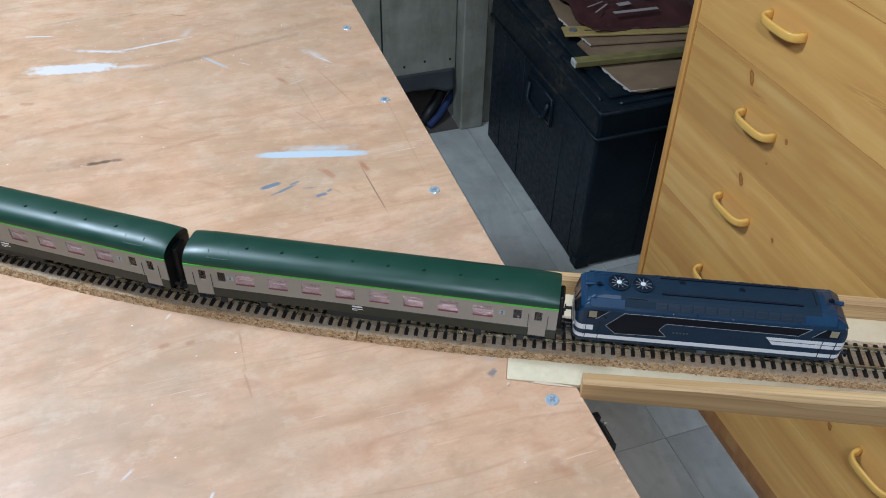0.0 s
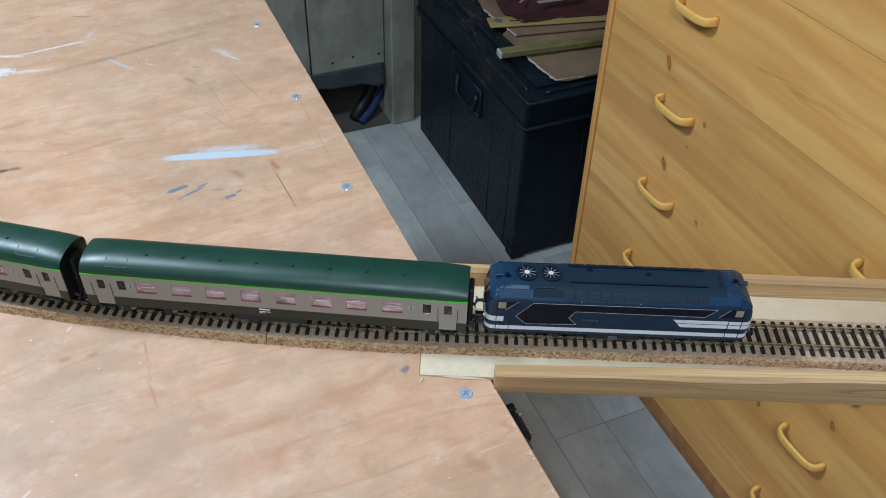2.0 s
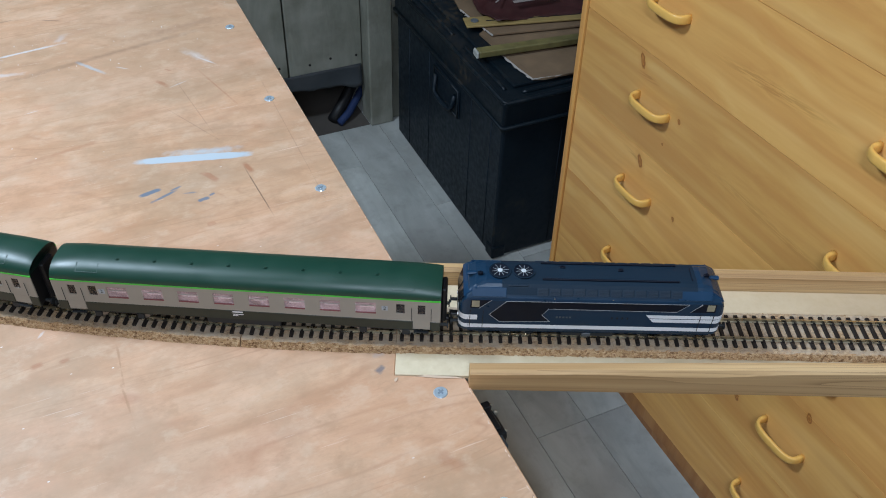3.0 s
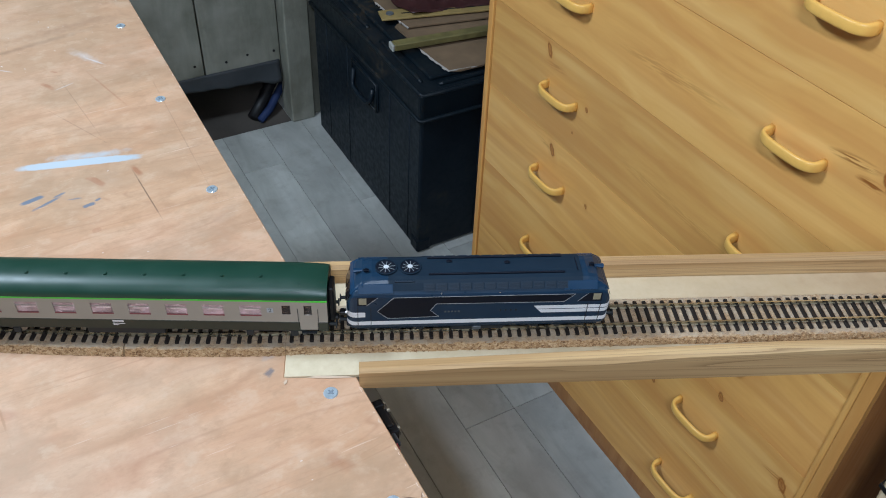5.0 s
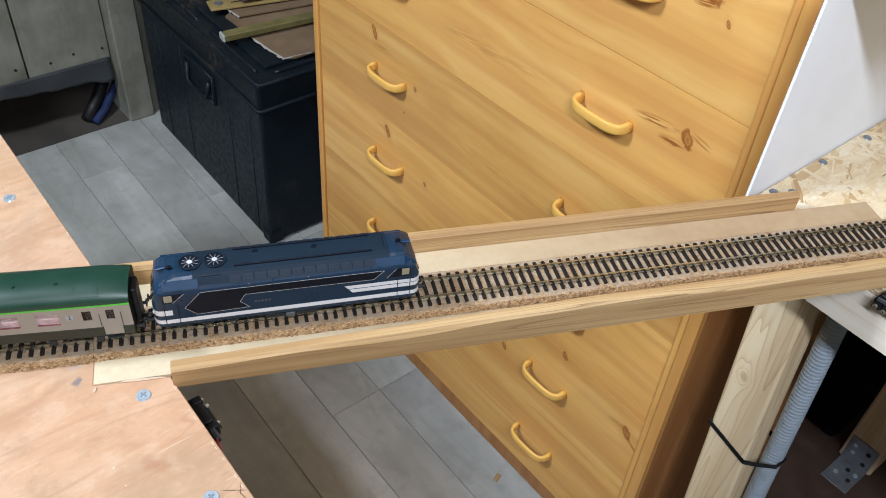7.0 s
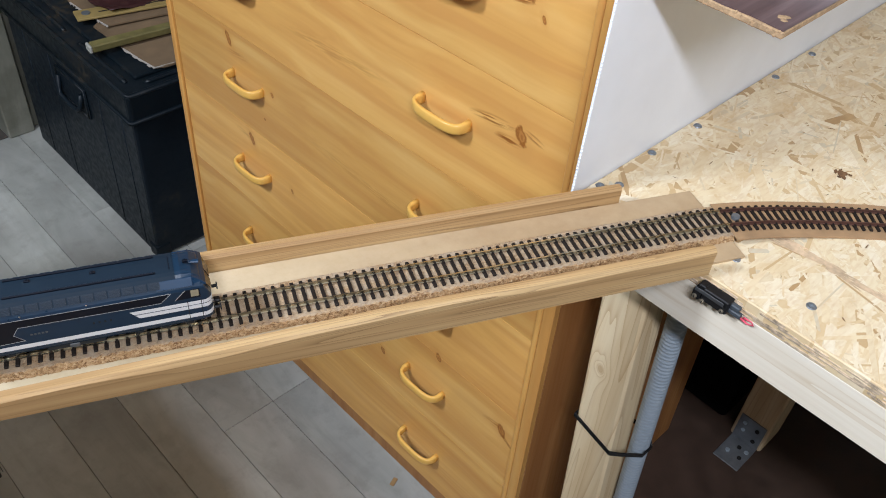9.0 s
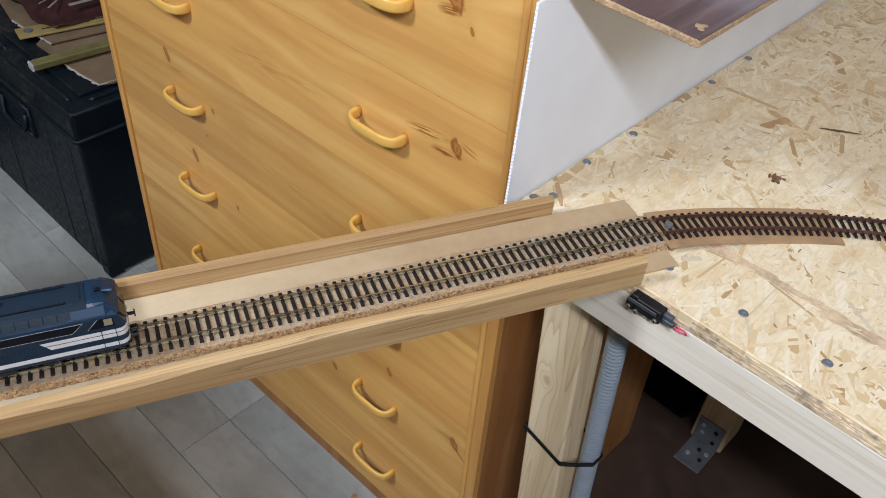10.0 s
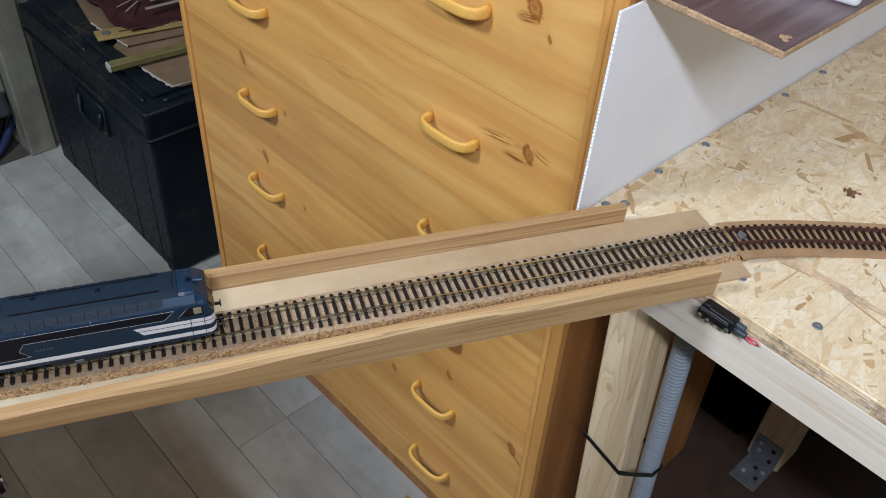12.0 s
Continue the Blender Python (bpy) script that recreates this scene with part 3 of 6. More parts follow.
def screw(parent, x, y, z, turn=0.0, r=0.0052, metal=STEEL):
    bm = bmesh.new()
    bmesh.ops.create_cone(bm, cap_ends=True, segments=20, radius1=r, radius2=r * 0.82, depth=0.0012, matrix=pose(0, 0, 0.0006))
    head = part("screw_head", bm, metal, parent, m=pose(x, y, z, 0, 0, turn))
    own = box((-r * 0.42, -r * 0.12, 0.0011), (r * 0.42, r * 0.12, 0.0014))
    box((-r * 0.12, -r * 0.42, 0.0011), (r * 0.12, r * 0.42, 0.00146), bm=own)
    part("cross_slot", own, SLOT, head)
    return head


table = thing("plywood_table", label="large worn plywood table with paint smears and screws", category="table")
b = lambda x, y: (BRIDGE @ Vector((x, y, 0))).xy
EDGE, TEND = 0.042, 0.76
out = [(-1.9, -1.3), (EDGE, -1.3), (EDGE, b(0.0485, -0.0001).y), b(-0.0001, -0.0001), b(-0.0001, 0.0862), (EDGE - 0.001, b(0.0, 0.0862).y - 0.017), (EDGE - 0.001, TEND), (-1.9, TEND)]
part("tabletop", prism(out, TOP - 0.018, TOP, 0.0006), PLY, table)
part("apron", box((0.019, -1.28, TOP - 0.078), (0.0402, TEND - 0.002, TOP - 0.0182), 0.001), STRIP, table)
part("apron", box((-1.88, TEND - 0.024, TOP - 0.078), (0.0185, TEND - 0.002, TOP - 0.0182), 0.001), STRIP, table)
for x, y in ((-0.04, TEND - 0.07), (-0.04, -1.25), (-1.85, TEND - 0.07), (-1.85, -1.25)):
    part("leg", box((x, y, 0), (x + 0.045, y + 0.045, TOP - 0.018), 0.002), STUD, table)
for x, y, a in ((0.0219, -0.0254, 20), (0.0202, 0.0899, 50), (0.019, 0.2105, 10), (0.018, 0.361, 35), (0.0187, 0.5155, 70), (0.0222, -0.1148, 12)):
    screw(table, x, y, TOP - 0.0004, a)

PALE = plain("torn_pale_wood", (0.58, 0.44, 0.31), 0.8)
for k, (x, y, hl, a) in enumerate(((0.001, -0.0042, 0.002, 40), (0.030, -0.0012, 0.016, -27), (0.004, 0.0885, 0.006, -18))):
    px, py = b(x, y)
    part("splinter", prism([(-hl, -0.0006), (-hl * 0.2, -0.0011), (hl, -0.0004), (hl * 0.7, 0.0006), (-hl * 0.5, 0.0010)], 0, 0.0005), PALE, table, "torn pale wood splinter", pose(px, py, TOP + 0.0001 + 0.0001 * k, 0, 0, a))


def frayed_edge():
    """Small torn chips of veneer along the sawn side of the top."""
    rnd = random.Random(31)
    bm = bmesh.new()
    y = -0.55
    while y < 0.75:
        w, d = rnd.uniform(0.001, 0.007), rnd.uniform(0.0003, 0.0011)
        x = EDGE - 0.0017
        if rnd.random() < 0.55 and not -0.03 < y < 0.09:
            bm.faces.new([bm.verts.new(p) for p in ((x, y, TOP + 0.00006), (x, y + w, TOP + 0.00006), (x - d * 0.7, y + w * 0.8, TOP + 0.00008), (x - d, y + w * 0.4, TOP + 0.00008))])
        y += w + rnd.uniform(0.001, 0.012)
    return bm


tagged(part("frayed_edge", frayed_edge(), plain("frayed_veneer", (0.66, 0.50, 0.36), 0.7), table, "pale torn veneer chips"), kind="stuff")

# ---- the chipboard table ----
OTOP = 0.8175
osb_table = thing("chipboard_table", label="oriented strand board table on a softwood frame", category="table")
OX, OY = 0.532, -0.1232
part("tabletop", box((OX, -1.6, OTOP - 0.0165), (1.9, OY, OTOP), 0.0012), OSB, osb_table)


def flakes():
    """Wood strands that lie in the face of the board."""
    rnd = random.Random(3)
    bm = bmesh.new()
    for i in range(11000):
        x, y = rnd.uniform(OX + 0.002, 1.25), rnd.uniform(-0.72, OY - 0.002)
        if i % 2 == 0:
            x = rnd.uniform(OX + 0.002, 0.9)
        a = rnd.gauss(0.3, 0.7) if rnd.random() < 0.65 else rnd.uniform(0, 3.14)
        hl, hw = 0.008 + 0.026 * rnd.random() ** 1.8, 0.0007 + 0.0050 * rnd.random() ** 1.8
        ca, sa = math.cos(a), math.sin(a)
        z = OTOP + 0.00005 + 0.0005 * i / 11000
        pts = []
        for u, w in ((-1, rnd.uniform(-0.9, 0.0)), (-0.8, -1), (0.85, -rnd.uniform(0.7, 1)), (1, rnd.uniform(-0.6, 0.8)), (0.8, 1), (-0.85, rnd.uniform(0.6, 1))):
            px, py = x + ca * u * hl - sa * w * hw, y + sa * u * hl + ca * w * hw
            pts.append((max(OX + 0.001, px), min(OY - 0.001, py)))
        bm.faces.new([bm.verts.new((px, py, z + rnd.uniform(0, 0.00002))) for px, py in pts])
    return bm


tagged(part("strand_layer", flakes(), FLAKE, osb_table, "pale pressed wood strands"), kind="stuff")


def rough_rim():
    """Crumbled strand ends along the board's sawn edge."""
    rnd = random.Random(5)
    bm = bmesh.new()
    y = -0.20
    while y > -0.95:
        w = rnd.uniform(0.006, 0.026)
        zc = OTOP - rnd.uniform(0.0015, 0.0145)
        box((OX - rnd.uniform(0.0003, 0.0013), y - w, zc - rnd.uniform(0.0002, 0.0009)), (OX + 0.003, y, zc + rnd.uniform(0.0002, 0.0008)), bm=bm)
        y -= w * rnd.uniform(0.1, 0.35)
    return bm


def marks():
    """Dark bark slivers and a scuffed trail on the board."""
    rnd = random.Random(9)
    bm = bmesh.new()
    spots = [(0.7475 + rnd.gauss(0, 0.0030), -0.262 + rnd.gauss(0, 0.0042), rnd.uniform(0.002, 0.005), rnd.uniform(0.0010, 0.0024), rnd.uniform(0, 3)) for _ in range(15)]
    spots += [(0.874 + 0.004 * k, -0.268 - 0.006 * k, 0.008, 0.0026 - 0.0006 * abs(k), -0.9) for k in range(-2, 3)]
    spots += [(rnd.uniform(0.56, 1.15), rnd.uniform(-0.6, -0.15), rnd.uniform(0.0015, 0.004), rnd.uniform(0.0003, 0.0006), rnd.uniform(0, 3)) for _ in range(90)]
    for k, (x, y, hl, hw, a) in enumerate(spots):
        zz = 0.0010 + 0.000004 * k
        ca, sa = math.cos(a), math.sin(a)
        bm.faces.new([bm.verts.new((x + ca * u * hl - sa * w * hw, y + sa * u * hl + ca * w * hw, OTOP + zz)) for u, w in ((-1, -0.4), (-0.2, -1), (0.7, -0.6), (1, 0.3), (0.3, 1), (-0.6, 0.7))])
    return bm


def trail():
    rnd = random.Random(13)
    bm = bmesh.new()
    for k in range(90):
        y = -0.25 - 0.3 * rnd.random()
        x = 0.617 + rnd.gauss(0, 0.003)
        hl, hw, a = rnd.uniform(0.006, 0.022), rnd.uniform(0.001, 0.003), -1.57 + rnd.gauss(0, 0.12)
        ca, sa = math.cos(a), math.sin(a)
        bm.faces.new([bm.verts.new((x + ca * u * hl - sa * w * hw, y + sa * u * hl + ca * w * hw, OTOP + 0.0007 + 0.000003 * k)) for u, w in ((-1, -0.4), (-0.2, -1), (0.7, -0.6), (1, 0.3), (0.3, 1), (-0.6, 0.7))])
    return bm


tagged(part("bark_speckle", marks(), plain("dark_bark", (0.17, 0.090, 0.040), 0.8, vary=0.3, scale=300), osb_table, "dark brown bark slivers"), kind="stuff")
tagged(part("scuff_trail", trail(), plain("scuffed_wood", (0.60, 0.45, 0.29), 0.7, vary=0.2, scale=200), osb_table, "scuffed darker strands"), kind="stuff")
tagged(part("edge_layer", rough_rim(), plain("ragged_board_edge", (0.55, 0.44, 0.315), 0.85, vary=0.4, scale=160), osb_table, "ragged sawn strand ends"), kind="stuff")
part("apron", box((OX + 0.0006, -1.58, OTOP - 0.062), (OX + 0.026, -0.150, OTOP - 0.0167), 0.0004), WHITEWOOD, osb_table, "whitened planed softwood rail")
front_leg = box((0.589, -0.205, 0), (0.632, -0.1535, OTOP - 0.0167), 0.003)
for v in front_leg.verts:
    v.co.y += 0.068 * (v.co.z - 0.5)
part("leg", front_leg, STUD, osb_table, "knotty sawn softwood leg standing out of plumb")
part("leg", box((1.118, -0.262, 0.0035), (1.19, -0.20, OTOP - 0.0167), 0.003), STUD, osb_table)
part("leg", box((0.60, -1.55, 0), (0.66, -1.49, OTOP - 0.0167), 0.003), STUD, osb_table)
part("leg", box((1.80, -1.55, 0.0035), (1.86, -1.49, OTOP - 0.0167), 0.003), STUD, osb_table)
bracket = part("angle_bracket", box((1.1155, -0.256, 0.0036), (1.1178, -0.206, 0.068), 0.0005), GALV, osb_table, "galvanised steel angle bracket with screw holes")
part("floor_plate", box((1.052, -0.256, 0.0036), (1.1155, -0.206, 0.0060), 0.0005), GALV, bracket)
for k, (x, y) in enumerate(((1.078, -0.244), (1.078, -0.22), (1.098, -0.232), (1.098, -0.247))):
    part("screw", rod(0.004, (x, y, 0.0060), (x, y, 0.0078), 12), STEEL if k % 2 else DARK, bracket)
for k, (z, y) in enumerate(((0.022, -0.244), (0.034, -0.22), (0.05, -0.243), (0.052, -0.218))):
    part("screw", rod(0.004, (1.1155, y, z), (1.1137, y, z), 12), STEEL if k % 2 else DARK, bracket)
for x, y, a in ((0.5652, -0.3278, 12), (0.5667, -0.3960, 40), (0.5658, -0.2600, 5), (0.6311, -0.1296, 30), (0.7046, -0.1316, 70), (0.8542, -0.1315, 0), (0.9353, -0.1316, 50), (0.5530, -0.1300, 45), (0.5675, -0.1400, 15)):
    screw(osb_table, x, y, OTOP + 0.0002, a, 0.0044, GALV)

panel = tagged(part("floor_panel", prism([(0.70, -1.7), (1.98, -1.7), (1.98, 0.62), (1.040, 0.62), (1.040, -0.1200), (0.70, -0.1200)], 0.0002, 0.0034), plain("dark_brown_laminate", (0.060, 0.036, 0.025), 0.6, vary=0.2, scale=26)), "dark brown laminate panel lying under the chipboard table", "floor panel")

# ---- the bridge ----
bridge = thing("track_bridge", BRIDGE, "removable softwood and fibreboard bridge carrying model track", "bridge")
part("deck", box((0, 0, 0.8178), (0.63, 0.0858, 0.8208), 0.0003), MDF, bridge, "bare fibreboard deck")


def side_rail(x0, x1, y0, y1, z0, top, wave):
    rings = []
    for i in range(41):
        x = x0 + (x1 - x0) * i / 40
        t = top(x)
        d = wave * (math.sin(x * 23) + 0.6 * math.sin(x * 51 + 1))
        ch = 0.0028
        rings.append([(x, y0, z0), (x, y0, t - ch + d), (x, y0 + ch * 0.7, t + d * 0.3), (x, y1 - ch * 0.4, t), (x, y1, t - ch * 0.4), (x, y1, z0)])
    return loft(rings)


part("side_rail", side_rail(0.049, 0.590, -0.0095, -0.0003, 0.8182, lambda x: 0.835 + 0.009 * min(1, max(0, (x - 0.05) / 0.28)), 0.0015), STRIP, bridge, "wavy-edged softwood side rail")
part("side_rail", side_rail(0.0095, 0.5595, 0.0861, 0.0935, 0.8182, lambda x: 0.8365, 0.0), STRIP, bridge, "thin softwood side rail")

disc = part("fixing_disc", rod(0.0036, (0.6438, 0.0385, 0.8252), (0.6438, 0.0385, 0.8290), 20, 0.0006), GALV)
disc.matrix_world = BRIDGE
tagged(disc, "zinc screw head holding the track end down", "screw")

# ---- cork bed and track ----


def crumbs(a, b_, count, seed):
    """Loose crumbs along the broken sides of a cork strip."""
    rnd = random.Random(seed)
    bm = bmesh.new()
    for _ in range(count):
        s_ = rnd.uniform(a, b_)
        q, ang = line(s_)
        left = Vector((-math.sin(ang), math.cos(ang), 0))
        k = rnd.random()
        side = rnd.choice((-1, -1, 1)) * (0.0192 + 0.0022 * k)
        r = rnd.uniform(0.0003, 0.0009)
        at = q + left * side + Vector((0, 0, bed(s_) - 0.0008 - 0.0040 * k))
        tip = [bm.verts.new(at + Vector(d) * r * rnd.uniform(0.7, 1.3)) for d in ((1, 0, 0), (-1, 0, 0), (0, 1, 0), (0, -1, 0), (0, 0, 1), (0, 0, -1))]
        for i in (0, 1):
            for j in (2, 3):
                for h in (4, 5):
                    bm.faces.new((tip[i], tip[j], tip[h]))
    bmesh.ops.recalc_face_normals(bm, faces=bm.faces[:])
    return bm


CORK_PROFILE = ((-0.0212, -0.0052), (-0.0190, -0.0005), (-0.0180, 0), (0.0180, 0), (0.0190, -0.0005), (0.0212, -0.0052))
for a, bb, lab in ((-0.85, -0.1052, "crumbly brown cork strip under curved track on the table"), (-0.1046, -0.00012, "crumbly brown cork strip under track at the table edge"), (0.0001, 0.632, "crumbly brown cork strip under track on the bridge")):
    low = tuple((y, z if z > -0.004 else (-0.0057 if a < 0 else -0.0049)) for y, z in CORK_PROFILE)
    ob = part("cork_strip", swept(steps(a, bb, 0.0022), low, jitter=0.00038), CORK)
    ob.matrix_world = BRIDGE
    tagged(ob, lab, "track bed")
    tagged(part("crumb_layer", crumbs(max(a, -0.6), bb, round(1500 * (bb - max(a, -0.6))), 17), CORK, ob, "loose cork crumbs"), kind="stuff")
ob = part("card_strip", swept(steps(0.6325, 0.80, 0.008), ((-0.024, -0.0012), (-0.024, -0.0002), (0.022, -0.0002), (0.022, -0.0012)), jitter=0.0), plain("brown_card", (0.37, 0.235, 0.12), 0.8, vary=0.14, scale=60))
ob.matrix_world = BRIDGE
tagged(ob, "brown cardboard strip under the curved track", "card")

SLEEP = box((-0.0013, -0.0150, 0), (0.0013, 0.0150, 0.0019), 0.0003)
sleeper_mesh = bpy.data.meshes.new("sleeper")
SLEEP.to_mesh(sleeper_mesh)
SLEEP.free()
sleeper_mesh.materials.append(SLEEPER)


def track(a, bb, rail_mat, label):
    t = thing("track", BRIDGE, label, "track", "model railway track")
    n = round((bb - a) / 0.00674)
    for i in range(n):
        s = a + (i + 0.5) * (bb - a) / n
        p, turn = line(s)
        part("sleeper", sleeper_mesh, None, t, m=Matrix.Translation((p.x, p.y, bed(s))) @ Matrix.Rotation(turn, 4, "Z"))
    for y in (-0.00865, 0.00865):
        prof = ((-0.0012, 0), (-0.0012, 0.0004), (-0.0004, 0.0007), (-0.0004, 0.0019), (-0.00052, 0.0021), (-0.00052, 0.0028), (0.00052, 0.0028), (0.00052, 0.0021), (0.0004, 0.0019), (0.0004, 0.0007), (0.0012, 0.0004), (0.0012, 0))
        part("rail", swept(steps(a + 0.0003, bb - 0.0003, 0.008), tuple((y + u, v) for u, v in prof), lift=0.0018), rail_mat, t)
        bm = bmesh.new()
        for i in range(n):
            s = a + (i + 0.5) * (bb - a) / n
            p, turn = line(s)
            own = box((-0.0008, y - 0.0021, 0.0019), (0.0008, y + 0.0021, 0.0027))
            join(bm, own, Matrix.Translation((p.x, p.y, bed(s))) @ Matrix.Rotation(turn, 4, "Z"))
        tagged(part("rail_fixing", bm, SLEEPER, t), kind="stuff")
    return t


track(-0.85, -0.0004, RAIL, "flexible model track with dark sleepers on cork")
track(0.0004, 0.6325, RAIL, "straight model track with dark sleepers over the bridge")
track(0.6335, 1.25, RUST_RAIL, "curved model track with reddish-brown rails on chipboard")

# ---- the chest of drawers ----
CX, CY0, CY1 = 0.569, -0.112, 0.646
YP, ZP = 0.27, 0.5
chest = thing("chest_of_drawers", Matrix.Translation((0, YP, ZP)) @ Matrix.Rotation(radians(-1.3), 4, "X") @ Matrix.Translation((0, -YP, -ZP)), label="tall lacquered orange pine chest of drawers with yellow handles", category="chest of drawers")
# sides, back, plinth and bottom board: much darker brown than the drawer fronts
SIDE = pine("darker_brown_side", ((0.0, 0.0, 0.001, 0.001),), axis=2, tones=((0.30, 0.125, 0.036), (0.38, 0.175, 0.052), (0.44, 0.22, 0.075)))
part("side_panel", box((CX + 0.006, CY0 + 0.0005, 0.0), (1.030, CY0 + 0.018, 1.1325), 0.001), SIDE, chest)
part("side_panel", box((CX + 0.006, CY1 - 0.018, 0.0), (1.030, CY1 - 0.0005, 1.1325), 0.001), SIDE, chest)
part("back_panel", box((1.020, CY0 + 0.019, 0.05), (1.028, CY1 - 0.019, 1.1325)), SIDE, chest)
part("top_panel", box((CX - 0.004, CY0 - 0.003, 1.1330), (1.035, CY1 + 0.008, 1.1545), 0.003), PINE, chest)
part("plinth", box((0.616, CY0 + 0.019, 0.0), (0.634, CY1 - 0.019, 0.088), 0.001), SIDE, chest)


def stile(y0, y1):
    """A rounded front strip with a bead along it."""
    prof = []
    yi, yo = y0, y1
    n = 8
    for k in range(n + 1):
        a = math.pi * min(k, n - 0.001) / n
        prof.append((CX - 0.003 - 0.0016 * math.sin(a) ** 0.5, yi + (yo - yi) * k / n))
    ring = [(CX + 0.0055, yi)] + prof + [(CX + 0.0055, yo)]
    return loft([[(x, y, z) for x, y in ring] for z in (0.0, 1.1325)])


part("front_strip", stile(CY1 - 0.0005, CY1 - 0.013), PINE_UP, chest)
part("front_strip", stile(CY0 + 0.0145, CY0 + 0.0005), PINE_UP, chest)
part("front_strip", stile(CY0 + 0.0222, CY0 + 0.0150), PINE_UP, chest)


def handle_mesh():
    """A bow handle, a broad rounded band that stands out towards -x."""
    n = 26
    pts = []
    for i in range(n + 1):
        a = math.pi * i / n
        pts.append(Vector((-0.0215 * max(0.0, math.sin(a)) ** 0.5, -0.0345 * math.copysign(abs(math.cos(a)) ** 0.6, math.cos(a)), 0)))
    rings = []
    for i, p in enumerate(pts):
        d = (pts[min(i + 1, n)] - pts[max(i - 1, 0)]).normalized()
        side = Vector((d.y, -d.x, 0))
        mid = math.sin(math.pi * i / n)
        th, hh = 0.0024 + 0.0003 * mid + 0.0016 * (1 - mid) ** 3, 0.0054 + 0.0006 * mid + 0.0014 * (1 - mid) ** 3
        ring = []
        for k in range(16):
            a = 2 * math.pi * k / 16
            ca, sa = math.cos(a), math.sin(a)
            ring.append(p + side * math.copysign(abs(ca) ** 0.6, ca) * th + Vector((0, 0, 1)) * math.copysign(abs(sa) ** 0.7, sa) * hh)
        rings.append(ring)
    return loft(rings)


handle = None
PITCH = 0.1447
for k in range(7):
    z1 = 1.131 - k * PITCH
    z0 = z1 - PITCH
    drawer = part("drawer", box((CX, CY0 + 0.0225, z0 + 0.0004), (CX + 0.018, CY1 - 0.0145, z1 - 0.0004)), PINE, chest)
    for y in (0.4495, 0.071):
        at = pose(CX, y, (z0 + z1) / 2 + 0.005)
        if handle is None:
            handle = part("handle", handle_mesh(), HANDLE, drawer, "chunky yellow lacquered bow handle", at, True)
        else:
            part("handle", handle.data, None, drawer, "chunky yellow lacquered bow handle", at)
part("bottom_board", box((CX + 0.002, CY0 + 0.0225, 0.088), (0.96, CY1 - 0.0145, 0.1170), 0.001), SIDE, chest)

# ---- corrugated sheet and shelf above the chipboard table ----
CORO = plain("white_corrugated_plastic", (0.87, 0.905, 0.95), 0.4, vary=0.03, scale=20)
sheet = thing("corrugated_sheet", label="white corrugated plastic sheet standing behind the chipboard table", category="plastic sheet")
SY = -0.1222
part("face", box((0.5240, SY - 0.0003, OTOP - 0.03), (1.75, SY, 1.004)), CORO, sheet)
part("face", box((0.5240, SY + 0.0018, OTOP - 0.03), (1.75, SY + 0.0021, 1.004)), CORO, sheet)
part("core", box((0.5246, SY + 0.0001, OTOP - 0.029), (1.70, SY + 0.0017, 1.003)), CORO, sheet)
flute = box((0.5236, SY + 0.0001, OTOP - 0.029), (1.70, SY + 0.0017, OTOP - 0.0285))
part("flute", flute, CORO, sheet)
for i in range(1, 62):
    part("flute", bpy.data.objects["flute"].data, None, sheet, m=pose(0, 0, i * 0.0035))


def laminate():
    m = Mat("dark_wood_laminate", 0.3)
    g = m.noise(2.2, 6, m.mapped((3, 40, 1), turn=radians(-8)), 0.65)
    c = m.ramp(g, [(0.3, (0.060, 0.038, 0.040)), (0.55, (0.125, 0.085, 0.088)), (0.75, (0.20, 0.15, 0.15))])
    m.colour(c).bump(g, 0.1, 0.0004)
    return m.m


CHIP = plain("raw_particle_board", (0.40, 0.275, 0.155), 0.85, vary=0.25, scale=500, bump=0.5)
shelf = thing("shelf", label="dark walnut laminate shelf board with chipped edges", category="shelf")
part("board", box((0.545, -0.2375, 1.0110), (1.72, OY - 0.0035, 1.0160), 0.0008), CHIP, shelf, "raw chipped particle board core")
part("laminate", prism([(0.5462, -0.2366), (0.5452 + 0.06, -0.2372), (1.72, -0.2370), (1.72, OY - 0.0035), (0.5458, OY - 0.0035), (0.5470, -0.17), (0.5455, -0.19), (0.5475, -0.212)], 1.0161, 1.0169), laminate(), shelf)


def chips():
    rnd = random.Random(11)
    bm = bmesh.new()
    for i in range(60):
        y = rnd.uniform(-0.236, OY - 0.004)
        r = rnd.uniform(0.0006, 0.0014)
        bmesh.ops.create_icosphere(bm, subdivisions=1, radius=r, matrix=pose(0.5456, y, 1.0160 - rnd.uniform(0, 0.0045)))
    for x, y, r in ((0.563, -0.226, 0.004), (0.566, -0.228, 0.003), (0.560, -0.229, 0.003)):
        bmesh.ops.create_icosphere(bm, subdivisions=1, radius=r, matrix=pose(x, y, 1.0166) @ Matrix.Diagonal((1, 1, 0.3, 1)))
    return bm


tagged(part("chipped_edge", chips(), CHIP, shelf, "crumbled brown particle board"), kind="stuff")
BLUE = plain("blue_printed_film", (0.02, 0.07, 0.42), 0.3)
WHITE = plain("white_paper", (0.72, 0.74, 0.76), 0.6)
packet = thing("packet", pose(0.655, -0.222, 1.0170, 0, 0, 12), "blue and white packet lying on the dark shelf", "packet")
part("body", box((-0.012, -0.012, 0), (0.09, 0.075, 0.016), 0.004, seg=3), WHITE, packet, smooth=True)
